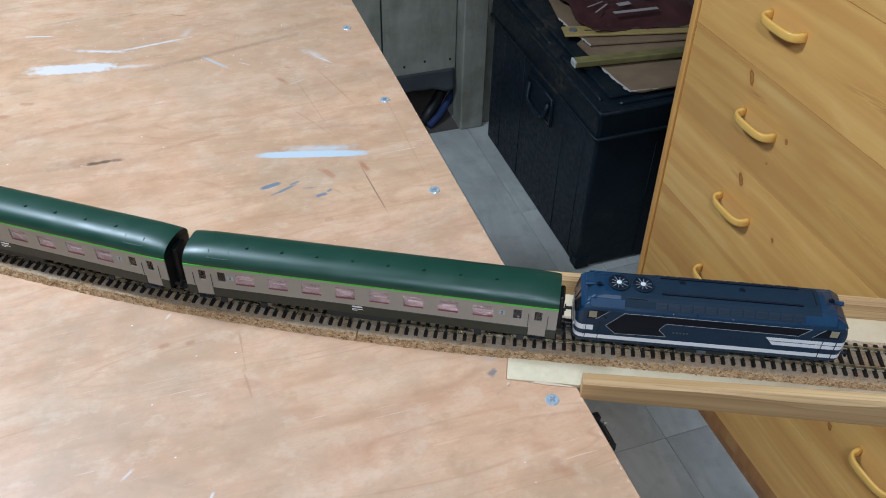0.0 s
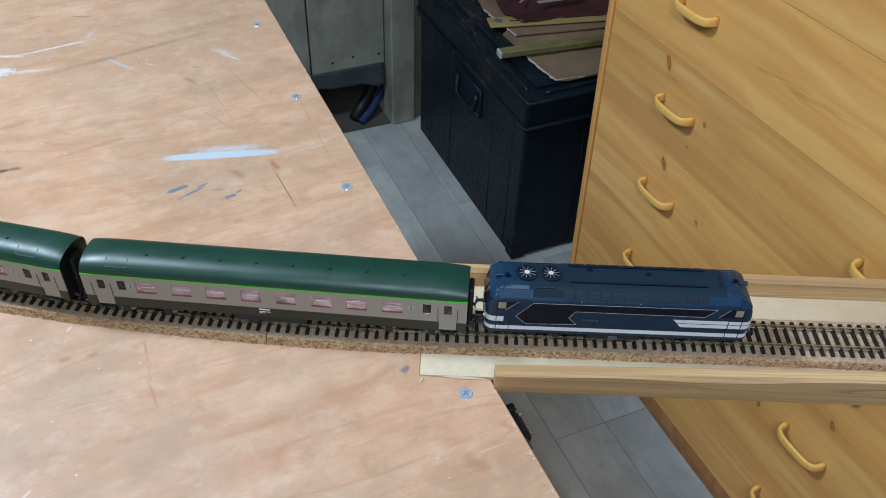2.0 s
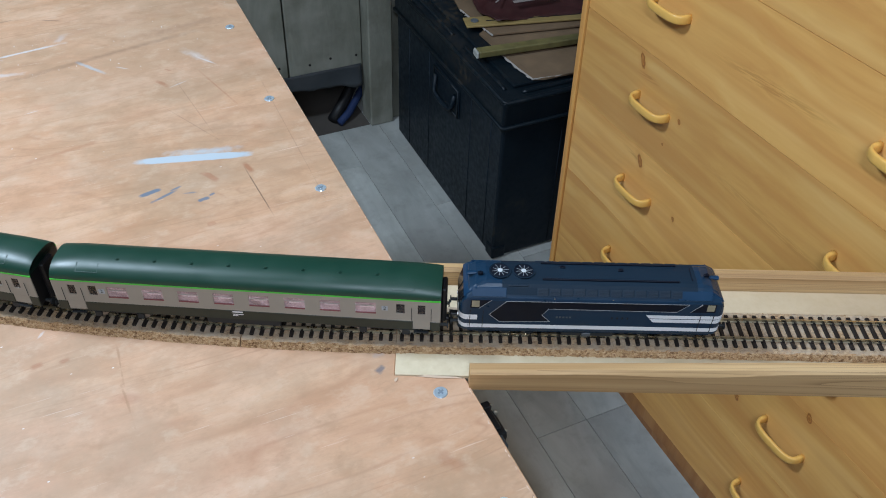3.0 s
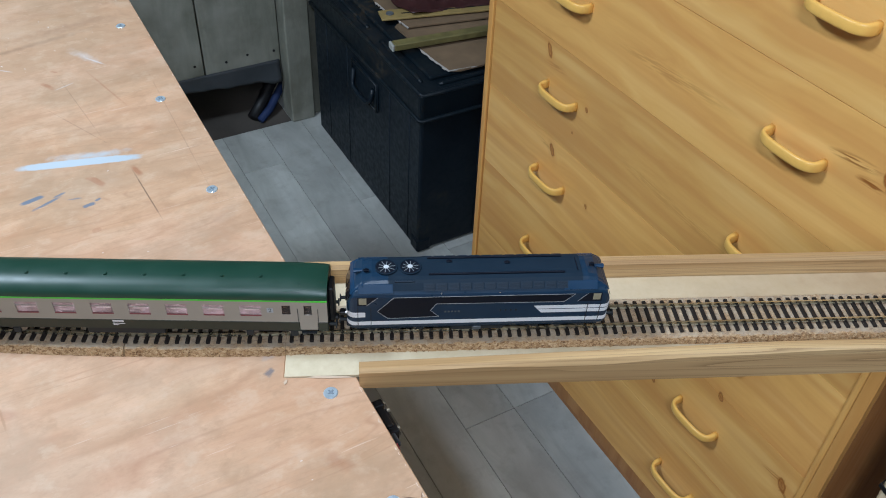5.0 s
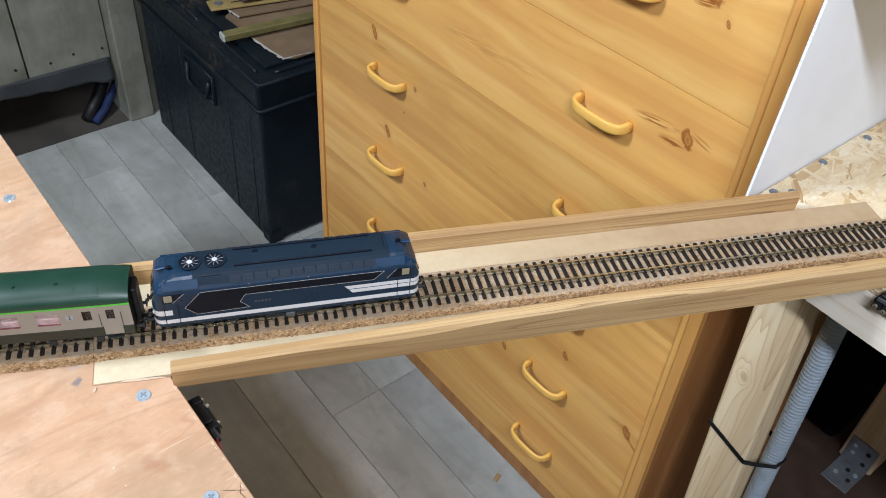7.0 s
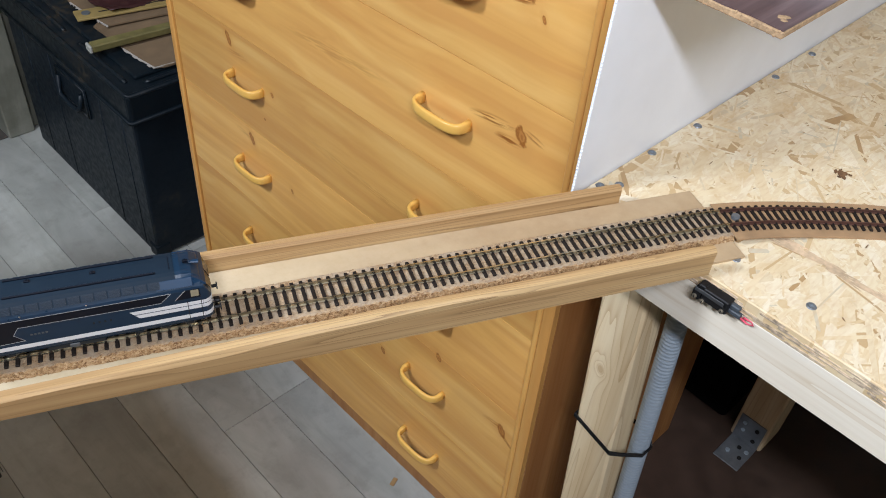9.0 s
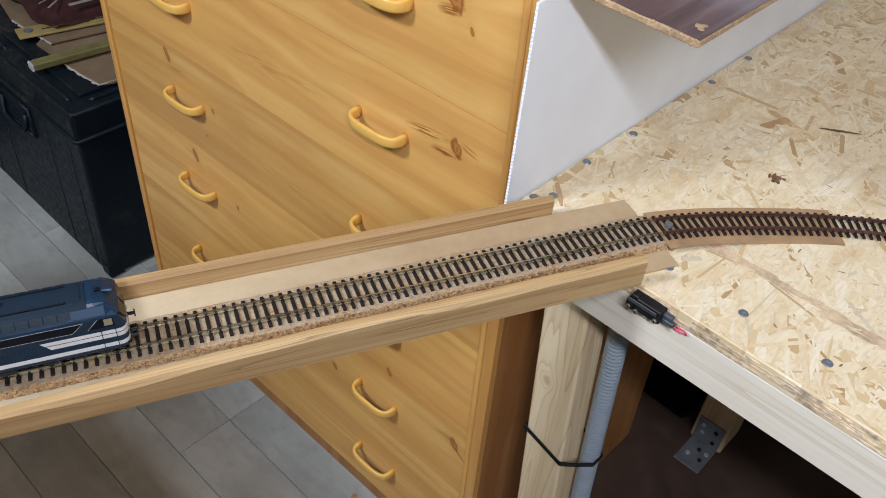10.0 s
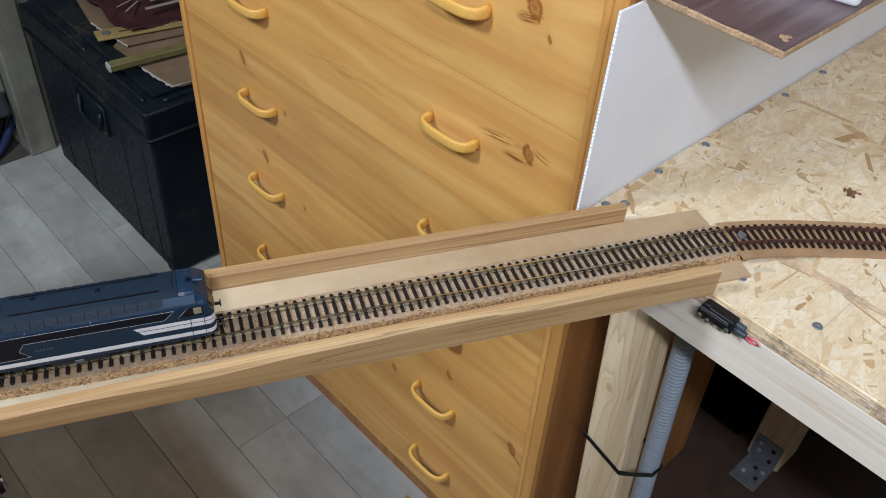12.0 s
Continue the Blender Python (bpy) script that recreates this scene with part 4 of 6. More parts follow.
part("blue_panel", box((-0.0085, -0.0085, 0.0161), (0.087, 0.072, 0.0166), 0.0004), BLUE, packet, "blue printed film")

# ---- trunk behind the chest, with things on its lid ----
TRUNK = worn_paint("navy_black_lacquer", (0.0036, 0.0080, 0.0132), (0.024, 0.027, 0.026), 0.46)
TRUNK_LID = worn_paint("navy_black_lid", (0.0044, 0.0085, 0.0126), (0.045, 0.037, 0.027), 0.38, (0.50, 0.66))
RIBMAT = worn_paint("navy_black_rib", (0.0045, 0.009, 0.015), (0.012, 0.013, 0.014), 0.75)
TX0, TX1, TY0, TY1 = 0.564, 1.30, 0.848, 1.385
trunk = thing("trunk", label="old navy-black painted metal trunk with ribbed sides", category="trunk")
part("body", box((TX0, TY0, 0.004), (TX1, TY1, 0.350), 0.006, seg=2), TRUNK, trunk)
lid = part("lid", box((TX0 - 0.006, TY0 - 0.006, 0.342), (TX1 + 0.006, TY1 + 0.006, 0.402), 0.008, seg=3), TRUNK_LID, trunk, "worn scuffed navy-black lid")
part("rim", tube([(TX0 - 0.007, TY1, 0.346), (TX0 - 0.007, TY0 - 0.004, 0.346), (TX0 - 0.004, TY0 - 0.007, 0.346), (TX1, TY0 - 0.007, 0.346)], 0.004, 8), TRUNK_LID, lid, smooth=True)
part("rim", tube([(TX0 - 0.002, TY1, 0.399), (TX0 - 0.002, TY0 + 0.002, 0.399), (TX0 + 0.002, TY0 - 0.002, 0.399), (TX1, TY0 - 0.002, 0.399)], 0.005, 8), TRUNK_LID, lid, smooth=True)
part("panel", box((TX0 + 0.035, TY0 + 0.035, 0.4015), (TX1 - 0.035, TY1 - 0.035, 0.409), 0.005, seg=2), TRUNK_LID, lid)
for y in (0.895, 0.984, 1.195, 1.31):
    part("rib", tube([(TX0 + 0.0002, y, 0.012), (TX0 + 0.0002, y, 0.336)], 0.0013, 8), RIBMAT, trunk, smooth=True)
for x in (0.70, 0.86, 1.02, 1.18):
    part("rib", tube([(x, TY0 + 0.0002, 0.012), (x, TY0 + 0.0002, 0.336)], 0.0013, 8), RIBMAT, trunk, smooth=True)
part("corner_cap", box((TX0 - 0.003, TY0 - 0.003, 0.003), (TX0 + 0.03, TY0 + 0.03, 0.035), 0.004, seg=2), TRUNK, trunk)
plate = part("handle_plate", box((TX0 - 0.0035, 1.036, 0.248), (TX0 - 0.0003, 1.164, 0.318), 0.0015), TRUNK, trunk, "raised black steel handle plate")
part("plate_frame", tube([(TX0 - 0.004, 1.040, 0.252), (TX0 - 0.004, 1.160, 0.252), (TX0 - 0.004, 1.160, 0.314), (TX0 - 0.004, 1.040, 0.314), (TX0 - 0.004, 1.040, 0.252)], 0.0028, 8), TRUNK_LID, plate, smooth=True)
part("carrying_handle", tube([(TX0 - 0.006, 1.148, 0.300), (TX0 - 0.011, 1.146, 0.272), (TX0 - 0.014, 1.136, 0.262), (TX0 - 0.015, 1.10, 0.259), (TX0 - 0.014, 1.064, 0.262), (TX0 - 0.011, 1.054, 0.272), (TX0 - 0.006, 1.052, 0.300)], 0.0052, 10), TRUNK, plate, "black metal drop handle", smooth=True)
for y0, y1 in ((0.885, 1.06), (1.12, 1.34)):
    part("bead", tube([(TX0 + 0.018, y0, 0.4015), (TX0 + 0.018, y0 + 0.01, 0.4035), (TX0 + 0.018, y1 - 0.01, 0.4035), (TX0 + 0.018, y1, 0.4015)], 0.0045, 8), TRUNK_LID, lid, smooth=True)
part("bead", tube([(TX0 + 0.045, TY0 + 0.017, 0.4015), (TX0 + 0.055, TY0 + 0.017, 0.4035), (TX1 - 0.055, TY0 + 0.017, 0.4035), (TX1 - 0.045, TY0 + 0.017, 0.4015)], 0.0050, 8), TRUNK_LID, lid, smooth=True)

CARD = plain("corrugated_card", (0.185, 0.125, 0.070), 0.85, vary=0.16, scale=30)


def slab(name, outline, z0, z1, mat, label, cat, bend=0.0):
    bm = prism(outline, z0, z1)
    bmesh.ops.subdivide_edges(bm, edges=bm.edges[:], cuts=3, use_grid_fill=True)
    for v in bm.verts:
        v.co.z += bend * (noise.noise(Vector((v.co.x * 9, v.co.y * 9, 0.3))) + 0.5)
    return tagged(part(name, bm, mat), label, cat)


TORN = plain("torn_paper_fibre", (0.40, 0.37, 0.33), 0.9)


def torn_edge(sheet, points, z, seed):
    """Ragged pale paper along a torn side of a cardboard sheet."""
    rnd = random.Random(seed)
    bm = bmesh.new()
    for (xa, ya), (xb, yb) in zip(points, points[1:]):
        n = max(2, round(math.hypot(xb - xa, yb - ya) / 0.009))
        for i in range(n):
            u, v = i / n, (i + 1.15) / n
            w0, w1 = rnd.uniform(0.001, 0.006), rnd.uniform(0.001, 0.006)
            q = [(xa + (xb - xa) * k, ya + (yb - ya) * k) for k in (u, v)]
            lo = [bm.verts.new((q[0][0] - w0, q[0][1] - w0 * 0.5, z)), bm.verts.new((q[1][0] - w1, q[1][1] - w1 * 0.5, z)), bm.verts.new((*q[1], z + 0.0006)), bm.verts.new((*q[0], z + 0.0006))]
            bm.faces.new(lo)
    ex = bmesh.ops.extrude_face_region(bm, geom=bm.faces[:])
    bmesh.ops.translate(bm, vec=(0, 0, 0.0007), verts=[v for v in ex["geom"] if isinstance(v, bmesh.types.BMVert)])
    bmesh.ops.recalc_face_normals(bm, faces=bm.faces[:])
    part("torn_edge", bm, TORN, sheet, "pale torn paper edge")


CARDS = "torn brown cardboard sheets lying on the trunk"
card = slab("cardboard_sheet", [(0.642, 0.886), (0.665, 0.878), (0.95, 0.872), (0.95, 1.12), (0.66, 1.11), (0.626, 1.085), (0.63, 0.99)], 0.4095, 0.4130, CARD, CARDS, "cardboard", 0.002)
torn_edge(card, [(0.64, 1.04), (0.631, 0.99), (0.636, 0.93), (0.643, 0.886), (0.70, 0.878)], 0.4125, 4)
card = slab("cardboard_sheet", [(0.645, 1.06), (0.93, 1.01), (0.96, 1.30), (0.66, 1.34), (0.63, 1.19)], 0.4165, 0.4195, CARD, CARDS, "cardboard", 0.002)
PRINT_WHITE = plain("dulled_white_paint", (0.42, 0.42, 0.38), 0.7)
torn_edge(card, [(0.632, 1.19), (0.637, 1.12), (0.645, 1.06)], 0.4190, 8)
stick = thing("wooden_stick", look((0.5704, 0.9940, 0.4265), (0.92, 0.957, 0.4265)), "olive painted wooden stick with a white end", "stick")
OLIVE = plain("olive_paint", (0.145, 0.125, 0.042), 0.6, vary=0.3, scale=40)
part("shaft", box((-0.011, -0.007, -0.42), (0.011, 0.007, -0.006), 0.002), OLIVE, stick)
part("end", box((-0.0112, -0.0072, -0.006), (0.0112, 0.0072, 0.0), 0.002), PRINT_WHITE, stick, "white painted end")
ruler = thing("folding_rule", pose(0.608, 1.118, 0.4235, 0, 0, -13), "yellow wooden folding rule with a steel rivet", "ruler")
YELLOW = plain("yellowed_boxwood", (0.33, 0.24, 0.085), 0.5, vary=0.1, scale=50)
part("blade", box((0, -0.020, 0), (0.42, 0.020, 0.0045), 0.001), YELLOW, ruler)
part("groove", box((0.045, -0.003, 0.0046), (0.40, 0.0005, 0.0050)), DARK, ruler, "dark groove")
part("rivet", rod(0.0085, (0.021, 0.001, 0.0045), (0.021, 0.001, 0.0070), 16, 0.0008), GALV, ruler, "steel rivet")

BAGMAT = plain("maroon_paper", (0.045, 0.014, 0.014), 0.42, vary=0.25, scale=30, bump=0.2)


def bag():
    bm = bmesh.new()
    nx, ny = 30, 22
    grid = []
    for i in range(nx + 1):
        row = []
        for j in range(ny + 1):
            x, y = 0.66 + 0.30 * i / nx, 1.085 + 0.26 * j / ny
            rim = min(i, nx - i) / nx * 5, min(j, ny - j) / ny * 4
            up = 0.4315 + 0.018 * min(1, rim[0]) * min(1, rim[1]) + 0.010 * noise.noise(Vector((x * 14, y * 14, 0))) + 0.005 * noise.noise(Vector((x * 40, y * 40, 3)))
            row.append(bm.verts.new((x + 0.012 * noise.noise(Vector((y * 17, 1, 0))), y - 0.03 * (i / nx) + 0.012 * noise.noise(Vector((x * 15, 5, 0))), max(0.4275, up))))
        grid.append(row)
    for i in range(nx):
        for j in range(ny):
            bm.faces.new((grid[i][j], grid[i + 1][j], grid[i + 1][j + 1], grid[i][j + 1]))
    ex = bmesh.ops.extrude_face_region(bm, geom=bm.faces[:])
    bmesh.ops.translate(bm, vec=(0, 0, -0.0012), verts=[v for v in ex["geom"] if isinstance(v, bmesh.types.BMVert)])
    bmesh.ops.recalc_face_normals(bm, faces=bm.faces[:])
    return bm


sack = thing("paper_sack", label="crumpled maroon printed paper sack on the trunk", category="paper sack")
part("sheet", bag(), BAGMAT, sack, smooth=True)
PRINT = plain("pale_print", (0.30, 0.26, 0.24), 0.5)
for x, y, w, h, a in ((0.765, 1.105, 0.10, 0.010, -4), (0.755, 1.14, 0.030, 0.014, 5), (0.70, 1.135, 0.05, 0.004, 35), (0.695, 1.155, 0.045, 0.003, 20), (0.84, 1.15, 0.07, 0.008, 3)):
    part("print_bar", box((-w / 2, -h / 2, 0), (w / 2, h / 2, 0.0006)), PRINT, sack, "pale printed bar", pose(x, y, 0.4575, 0, 0, a))

# ---- boarded wall and post at the far end ----


def weathered():
    m = Mat("weathered_boards", 0.85)
    moved = m.shift(m.random(), (3, 5, 7))
    g = m.noise(1.4, 5, m.mapped((18, 18, 3), vec=moved), 0.65, 0.6)
    s = m.noise(11, 6, moved, 0.65)
    c = m.ramp(g, [(0.3, (0.155, 0.156, 0.120)), (0.55, (0.215, 0.214, 0.170)), (0.75, (0.275, 0.272, 0.222))])
    c = m.mix(m.spread(s, 0.45, 0.65, 0, 0.65), c, (0.125, 0.120, 0.088))
    c = m.mix(m.spread(m.noise(4, 4, moved), 0.52, 0.68, 0, 0.6), c, (0.33, 0.325, 0.275))
    m.colour(c).bump(g, 0.2, 0.001)
    return m.m


OLDWOOD = weathered()
boards = thing("board_partition", label="old grey vertical boards nailed side by side", category="board wall", kind="structure")
x = 0.3165 - 0.178 * 16
k = 0
while x < 0.49:
    x2 = 0.3165 if x < 0.3165 <= x + 0.21 else (0.5085 if x > 0.3 else x + 0.178)
    board = part("board", box((x, 1.478, 0.158 + 0.004 * (k % 2)), (x2 - 0.004, 1.496, HIGH - 0.002), 0.0015), OLDWOOD, boards)
    if x > -0.2:
        for f, z in ((0.12, 0.19), (0.34, 0.196), (0.53, 0.186), (0.86, 0.193)) if k % 2 else ((0.27, 0.187), (0.55, 0.194), (0.9, 0.19)):
            px = x + (x2 - x) * f
            part("nail", rod(0.0032, (px, 1.4782, z), (px, 1.4768, z), 10), DARK, board)
    x = x2
    k += 1
post = tagged(part("wooden_post", box((0.507, 1.432, 0), (0.570, 1.497, HIGH - 0.002), 0.003), OLDWOOD), "square weathered timber post beside the trunk", "post", kind="structure")
part("edge_board", box((0.5725, 1.45, 0), (0.60, 1.492, HIGH - 0.002), 0.002), OLDWOOD, post)
TARP = plain("grey_plastic_sheeting", (0.040, 0.045, 0.050), 0.4, vary=0.2, scale=14)


def tarp():
    bm = bmesh.new()
    cols = []
    n = 44
    for i in range(n + 1):
        u = i / n
        x = 0.05 + 0.45 * u
        low = 0.138 - 0.030 * max(0, (u - 0.35) / 0.65) + 0.016 * noise.noise(Vector((x * 22, 0, 0)))
        col = []
        for j in range(7):
            z = low + (0.1655 - low) * j / 6
            col.append(bm.verts.new((x, 1.4745 - 0.007 * (1 - j / 6) + 0.006 * (1 - j / 6) * noise.noise(Vector((x * 15, z * 9, 2))), z)))
        cols.append(col)
    for a, c in zip(cols, cols[1:]):
        for j in range(6):
            bm.faces.new((a[j], c[j], c[j + 1], a[j + 1]))
    ex = bmesh.ops.extrude_face_region(bm, geom=bm.faces[:])
    bmesh.ops.translate(bm, vec=(0, 0.0015, 0), verts=[v for v in ex["geom"] if isinstance(v, bmesh.types.BMVert)])
    bmesh.ops.recalc_face_normals(bm, faces=bm.faces[:])
    return bm


tagged(part("plastic_sheeting", tarp(), TARP, smooth=True), "torn dark grey plastic sheeting hanging below boards", "plastic sheet")
bolster = thing("rolled_bundle", label="black roll with a blue band lying on the floor", category="bundle")
part("roll", tube([(0.416, 1.476, 0.015), (0.456, 1.508, 0.038), (0.496, 1.535, 0.078), (0.524, 1.548, 0.118)], 0.015, 14), BLACK, bolster, smooth=True)
part("band", tube([(0.429, 1.462, 0.011), (0.464, 1.482, 0.024), (0.498, 1.510, 0.046), (0.527, 1.525, 0.074)], 0.010, 12), plain("blue_fabric", (0.008, 0.022, 0.085), 0.7), bolster, "blue fabric band", smooth=True)

# ---- conduit, tie and switches ----
GREY = plain("grey_plastic_conduit", (0.30, 0.355, 0.41), 0.4, vary=0.05)


def ribbed(x, y, z0, z1):
    pts, rads = [], []
    z, k = z0, 0
    while z < z1:
        pts.append((x, y + 0.056 * (z - 0.5), z))
        rads.append((0.0105, 0.0113, 0.0116, 0.0113)[k % 4])
        z += 0.0013
        k += 1
    return tube(pts, rads, 14)


conduit = thing("conduit", label="grey ribbed plastic conduit beside the table leg", category="conduit")
part("pipe", ribbed(0.628, -0.2203, 0.001, 0.735), GREY, conduit, smooth=True)
part("coupling", ribbed(0.628, -0.2203, 0.735, 0.79), plain("dark_grey_conduit", (0.055, 0.062, 0.07), 0.45), conduit, "dark grey ribbed upper end", smooth=True)
tie = thing("cable_tie", label="black cable tie round leg and conduit", category="cable tie")
loop = [(0.5872, -0.1545, 0.480), (0.5868, -0.2080, 0.464), (0.597, -0.2155, 0.460), (0.617, -0.2335, 0.458), (0.633, -0.2340, 0.460), (0.6410, -0.2240, 0.466), (0.637, -0.195, 0.474), (0.635, -0.1545, 0.480), (0.5872, -0.1545, 0.480)]


def strap(points, w, t):
    rings = []
    mid = Vector((0.61, -0.188, 0))
    for p in points:
        p = Vector(p)
        o = (p - mid)
        o.z = 0
        o.normalize()
        rings.append([p + Vector((0, 0, -w / 2)), p + o * t + Vector((0, 0, -w / 2)), p + o * t + Vector((0, 0, w / 2)), p + Vector((0, 0, w / 2))])
    return loft(rings)


part("strap", strap(loop, 0.006, 0.0016), BLACK, tie)
PINK = plain("pink_wire_insulation", (0.75, 0.10, 0.16), 0.4)


def microswitch(m, label):
    """A lever switch lying on its side; x away from its rail, y along."""
    t = thing("microswitch", m, label, "switch")
    part("housing", box((-0.0062, -0.0085, 0), (0.0062, 0.0125, 0.0075), 0.0007), BLACK, t)
    part("cover", box((-0.0040, -0.0125, 0.0010), (0.0070, 0.0070, 0.0098), 0.0007), BLACK, t)
    part("end_block", box((-0.0068, 0.0085, 0.0006), (0.0015, 0.0145, 0.0090), 0.0008), BLACK, t)
    for x, y, z in ((-0.0040, 0.0118, 0.0090), (-0.0040, 0.0052, 0.0098), (-0.0020, -0.0095, 0.0098)):
        screw_ = part("screw", rod(0.0018, (x, y, z - 0.001), (x, y, z + 0.0012), 14, 0.0003), plain("bronzed_steel", (0.42, 0.38, 0.30), 0.35, 0.8), t, "bright round screw head")
        part("slot", box((x - 0.0012, y - 0.0003, z + 0.00118), (x + 0.0012, y + 0.0003, z + 0.00135)), DARK, screw_)
    part("button", box((0.0025, -0.0015, 0.0098), (0.0050, 0.0015, 0.0112), 0.0003), BLACK, t)
    part("lever", box((0.0030, -0.0100, 0.0112), (0.0062, 0.0125, 0.0117), 0.0002), LEVER, t, "steel lever")
    plug = plain("blue_grey_rubber", (0.050, 0.062, 0.075), 0.5)
    for k in (0, 1):
        part("connector", box((-0.0035 + 0.0045 * k, -0.0215 + 0.002 * k, 0.0020), (0.0004 + 0.0045 * k, -0.0120, 0.0062), 0.0007), plug, t)
    for k in (0, 1):
        part("wire", tube([(-0.0015 + 0.001 * k, -0.0195, 0.0035), (-0.0045 + 0.001 * k, -0.0215, 0.003), (-0.0062 + 0.0008 * k, -0.0265, 0.0022), (-0.0050, -0.0300 - 0.001 * k, 0.0014), (-0.0030, -0.0285, 0.0012), (-0.0026 - 0.001 * k, -0.0225, 0.0018)], 0.00045, 6), PINK, t, "thin pink wire", smooth=True)
    return t


microswitch(Matrix.Translation((OX - 0.0004, -0.2690, OTOP - 0.0115)) @ Matrix.Scale(1.15, 4) @ Matrix(((0, 0, -1, 0), (0, 1, 0, 0), (1, 0, 0, 0), (0, 0, 0, 1))), "black lever microswitch with pink wires on the rail")
under = microswitch(Matrix.Translation((0.0450, -0.047, TOP - 0.0225)) @ Matrix(((0, 0, 1, 0), (0, 1, 0, 0), (-1, 0, 0, 0), (0, 0, 0, 1))), "black lever microswitch fixed under the plywood edge")
part("spacer", box((-0.006, -0.012, -0.0045), (0.006, 0.012, 0.0), 0.0004), BLACK, under)

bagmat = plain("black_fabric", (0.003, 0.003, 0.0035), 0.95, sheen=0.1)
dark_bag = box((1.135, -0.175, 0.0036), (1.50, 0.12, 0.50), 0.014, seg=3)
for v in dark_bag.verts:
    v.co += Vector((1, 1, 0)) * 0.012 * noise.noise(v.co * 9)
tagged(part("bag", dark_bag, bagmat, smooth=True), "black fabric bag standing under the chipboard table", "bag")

# ---- the train ----
LOCO_BLUE = plain("locomotive_blue", (0.0092, 0.0290, 0.060), 0.34, vary=0.06, scale=80, sheen=0.3)
CAB_BLUE = plain("cab_blue", (0.0100, 0.035, 0.078), 0.34, vary=0.05, scale=80, sheen=0.25)
ROOF_BLUE = plain("roof_slate_blue", (0.0098, 0.0205, 0.0350), 0.6, vary=0.08, scale=80, sheen=0.15)
GRILLE = plain("grille_slate", (0.0080, 0.0185, 0.0335), 0.5, vary=0.1, scale=120, sheen=0.3)
PANEL = plain("dark_navy_panel", (0.0040, 0.0065, 0.014), 0.5, sheen=0.2)
LETTER = plain("dim_lettering", (0.075, 0.085, 0.095), 0.5)
TRIM = plain("pale_lining", (0.40, 0.41, 0.42), 0.5)
STRIPE = plain("white_stripe", (0.72, 0.74, 0.76), 0.4, vary=0.03)
BLADE = plain("grey_blade", (0.21, 0.23, 0.24), 0.5)
HUB = plain("bare_metal_hub", (0.62, 0.64, 0.65), 0.45)
CHROME = plain("bright_metal", (0.75, 0.76, 0.78), 0.25, 1.0)
UNDER = plain("underframe_grey", (0.020, 0.023, 0.025), 0.6, sheen=0.3)
TREAD = plain("wheel_tread", (0.30, 0.29, 0.27), 0.35, 0.9)


def pane_mat(name, c):
    m = Mat(name, 0.08)
    m.colour(m.mix(m.spread(m.noise(120, 2), 0.4, 0.7), c, [k * 1.3 for k in c]))
    return m.m


GLASS = pane_mat("dark_cab_glass", (0.012, 0.013, 0.015))
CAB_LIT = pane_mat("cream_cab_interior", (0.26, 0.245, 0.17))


def side_sheet(outline, y, t, sign=-1):
    """A thin sheet on a side wall, given by its x, z outline."""
    bm = prism(outline, 0, t)
    m = Matrix(((1, 0, 0, 0), (0, 0, sign, y), (0, 1, 0, 0), (0, 0, 0, 1)))
    bmesh.ops.transform(bm, matrix=m, verts=bm.verts[:])
    bmesh.ops.recalc_face_normals(bm, faces=bm.faces[:])
    return bm


def outline_bars(points, w, closed=True):
    """Thin bars along the sides of an outline."""
    res = []
    for p, q in zip(points, points[1:] + points[:1] if closed else points[1:]):
        p, q = Vector(p), Vector(q)
        d = (q - p).normalized()
        s = Vector((-d.y, d.x)) * w / 2
        res.append([p - s, q - s, q + s, p + s])
    return res


HALF = 0.0873
LOCO_SIDE = [(0.0160, 0.0100), (0.0168, 0.0115), (0.0170, 0.0140), (0.0170, 0.0390), (0.0164, 0.0415), (0.0150, 0.0445), (0.0122, 0.0500), (0.0105, 0.0524), (0.0080, 0.0538), (0.0040, 0.0545)]


CORNER = 0.0055


def loco_ring(x, top, narrow=0.0, bottom=0.010):
    half = [(max(0.002, y - narrow), max(bottom, min(z, top - (0.0006 if y > 0.012 else 0)))) for y, z in LOCO_SIDE]
    return [(x, -y, z) for y, z in half] + [(x, y, z) for y, z in half[::-1]]


def tuck(d):
    """How far the side draws in, at a distance from the rounded end."""
    return CORNER - math.sqrt(max(0.0, CORNER ** 2 - max(0.0, CORNER - d) ** 2))


def end_band(z0, z1, sign, reach, out=0.00016):
    """A painted band that wraps the rounded end of the body."""
    half = [(HALF - reach, 0.0170 + out)]
    for k in range(9):
        a = math.pi / 2 * k / 8
        half.append((HALF - CORNER + (CORNER + out) * math.sin(a), 0.0170 - CORNER + (CORNER + out) * math.cos(a)))
    path = [(x, y) for x, y in half] + [(x, -y) for x, y in half[::-1]]
    inner = [(x - 0.0004 * (1 if abs(y) < 0.0165 else 0), y * 0.97) for x, y in path]
    rings = [[(sign * x, y, z0), (sign * x, y, z1), (sign * u, v, z1), (sign * u, v, z0)] for (x, y), (u, v) in zip(path, inner)]
    return loft(rings)


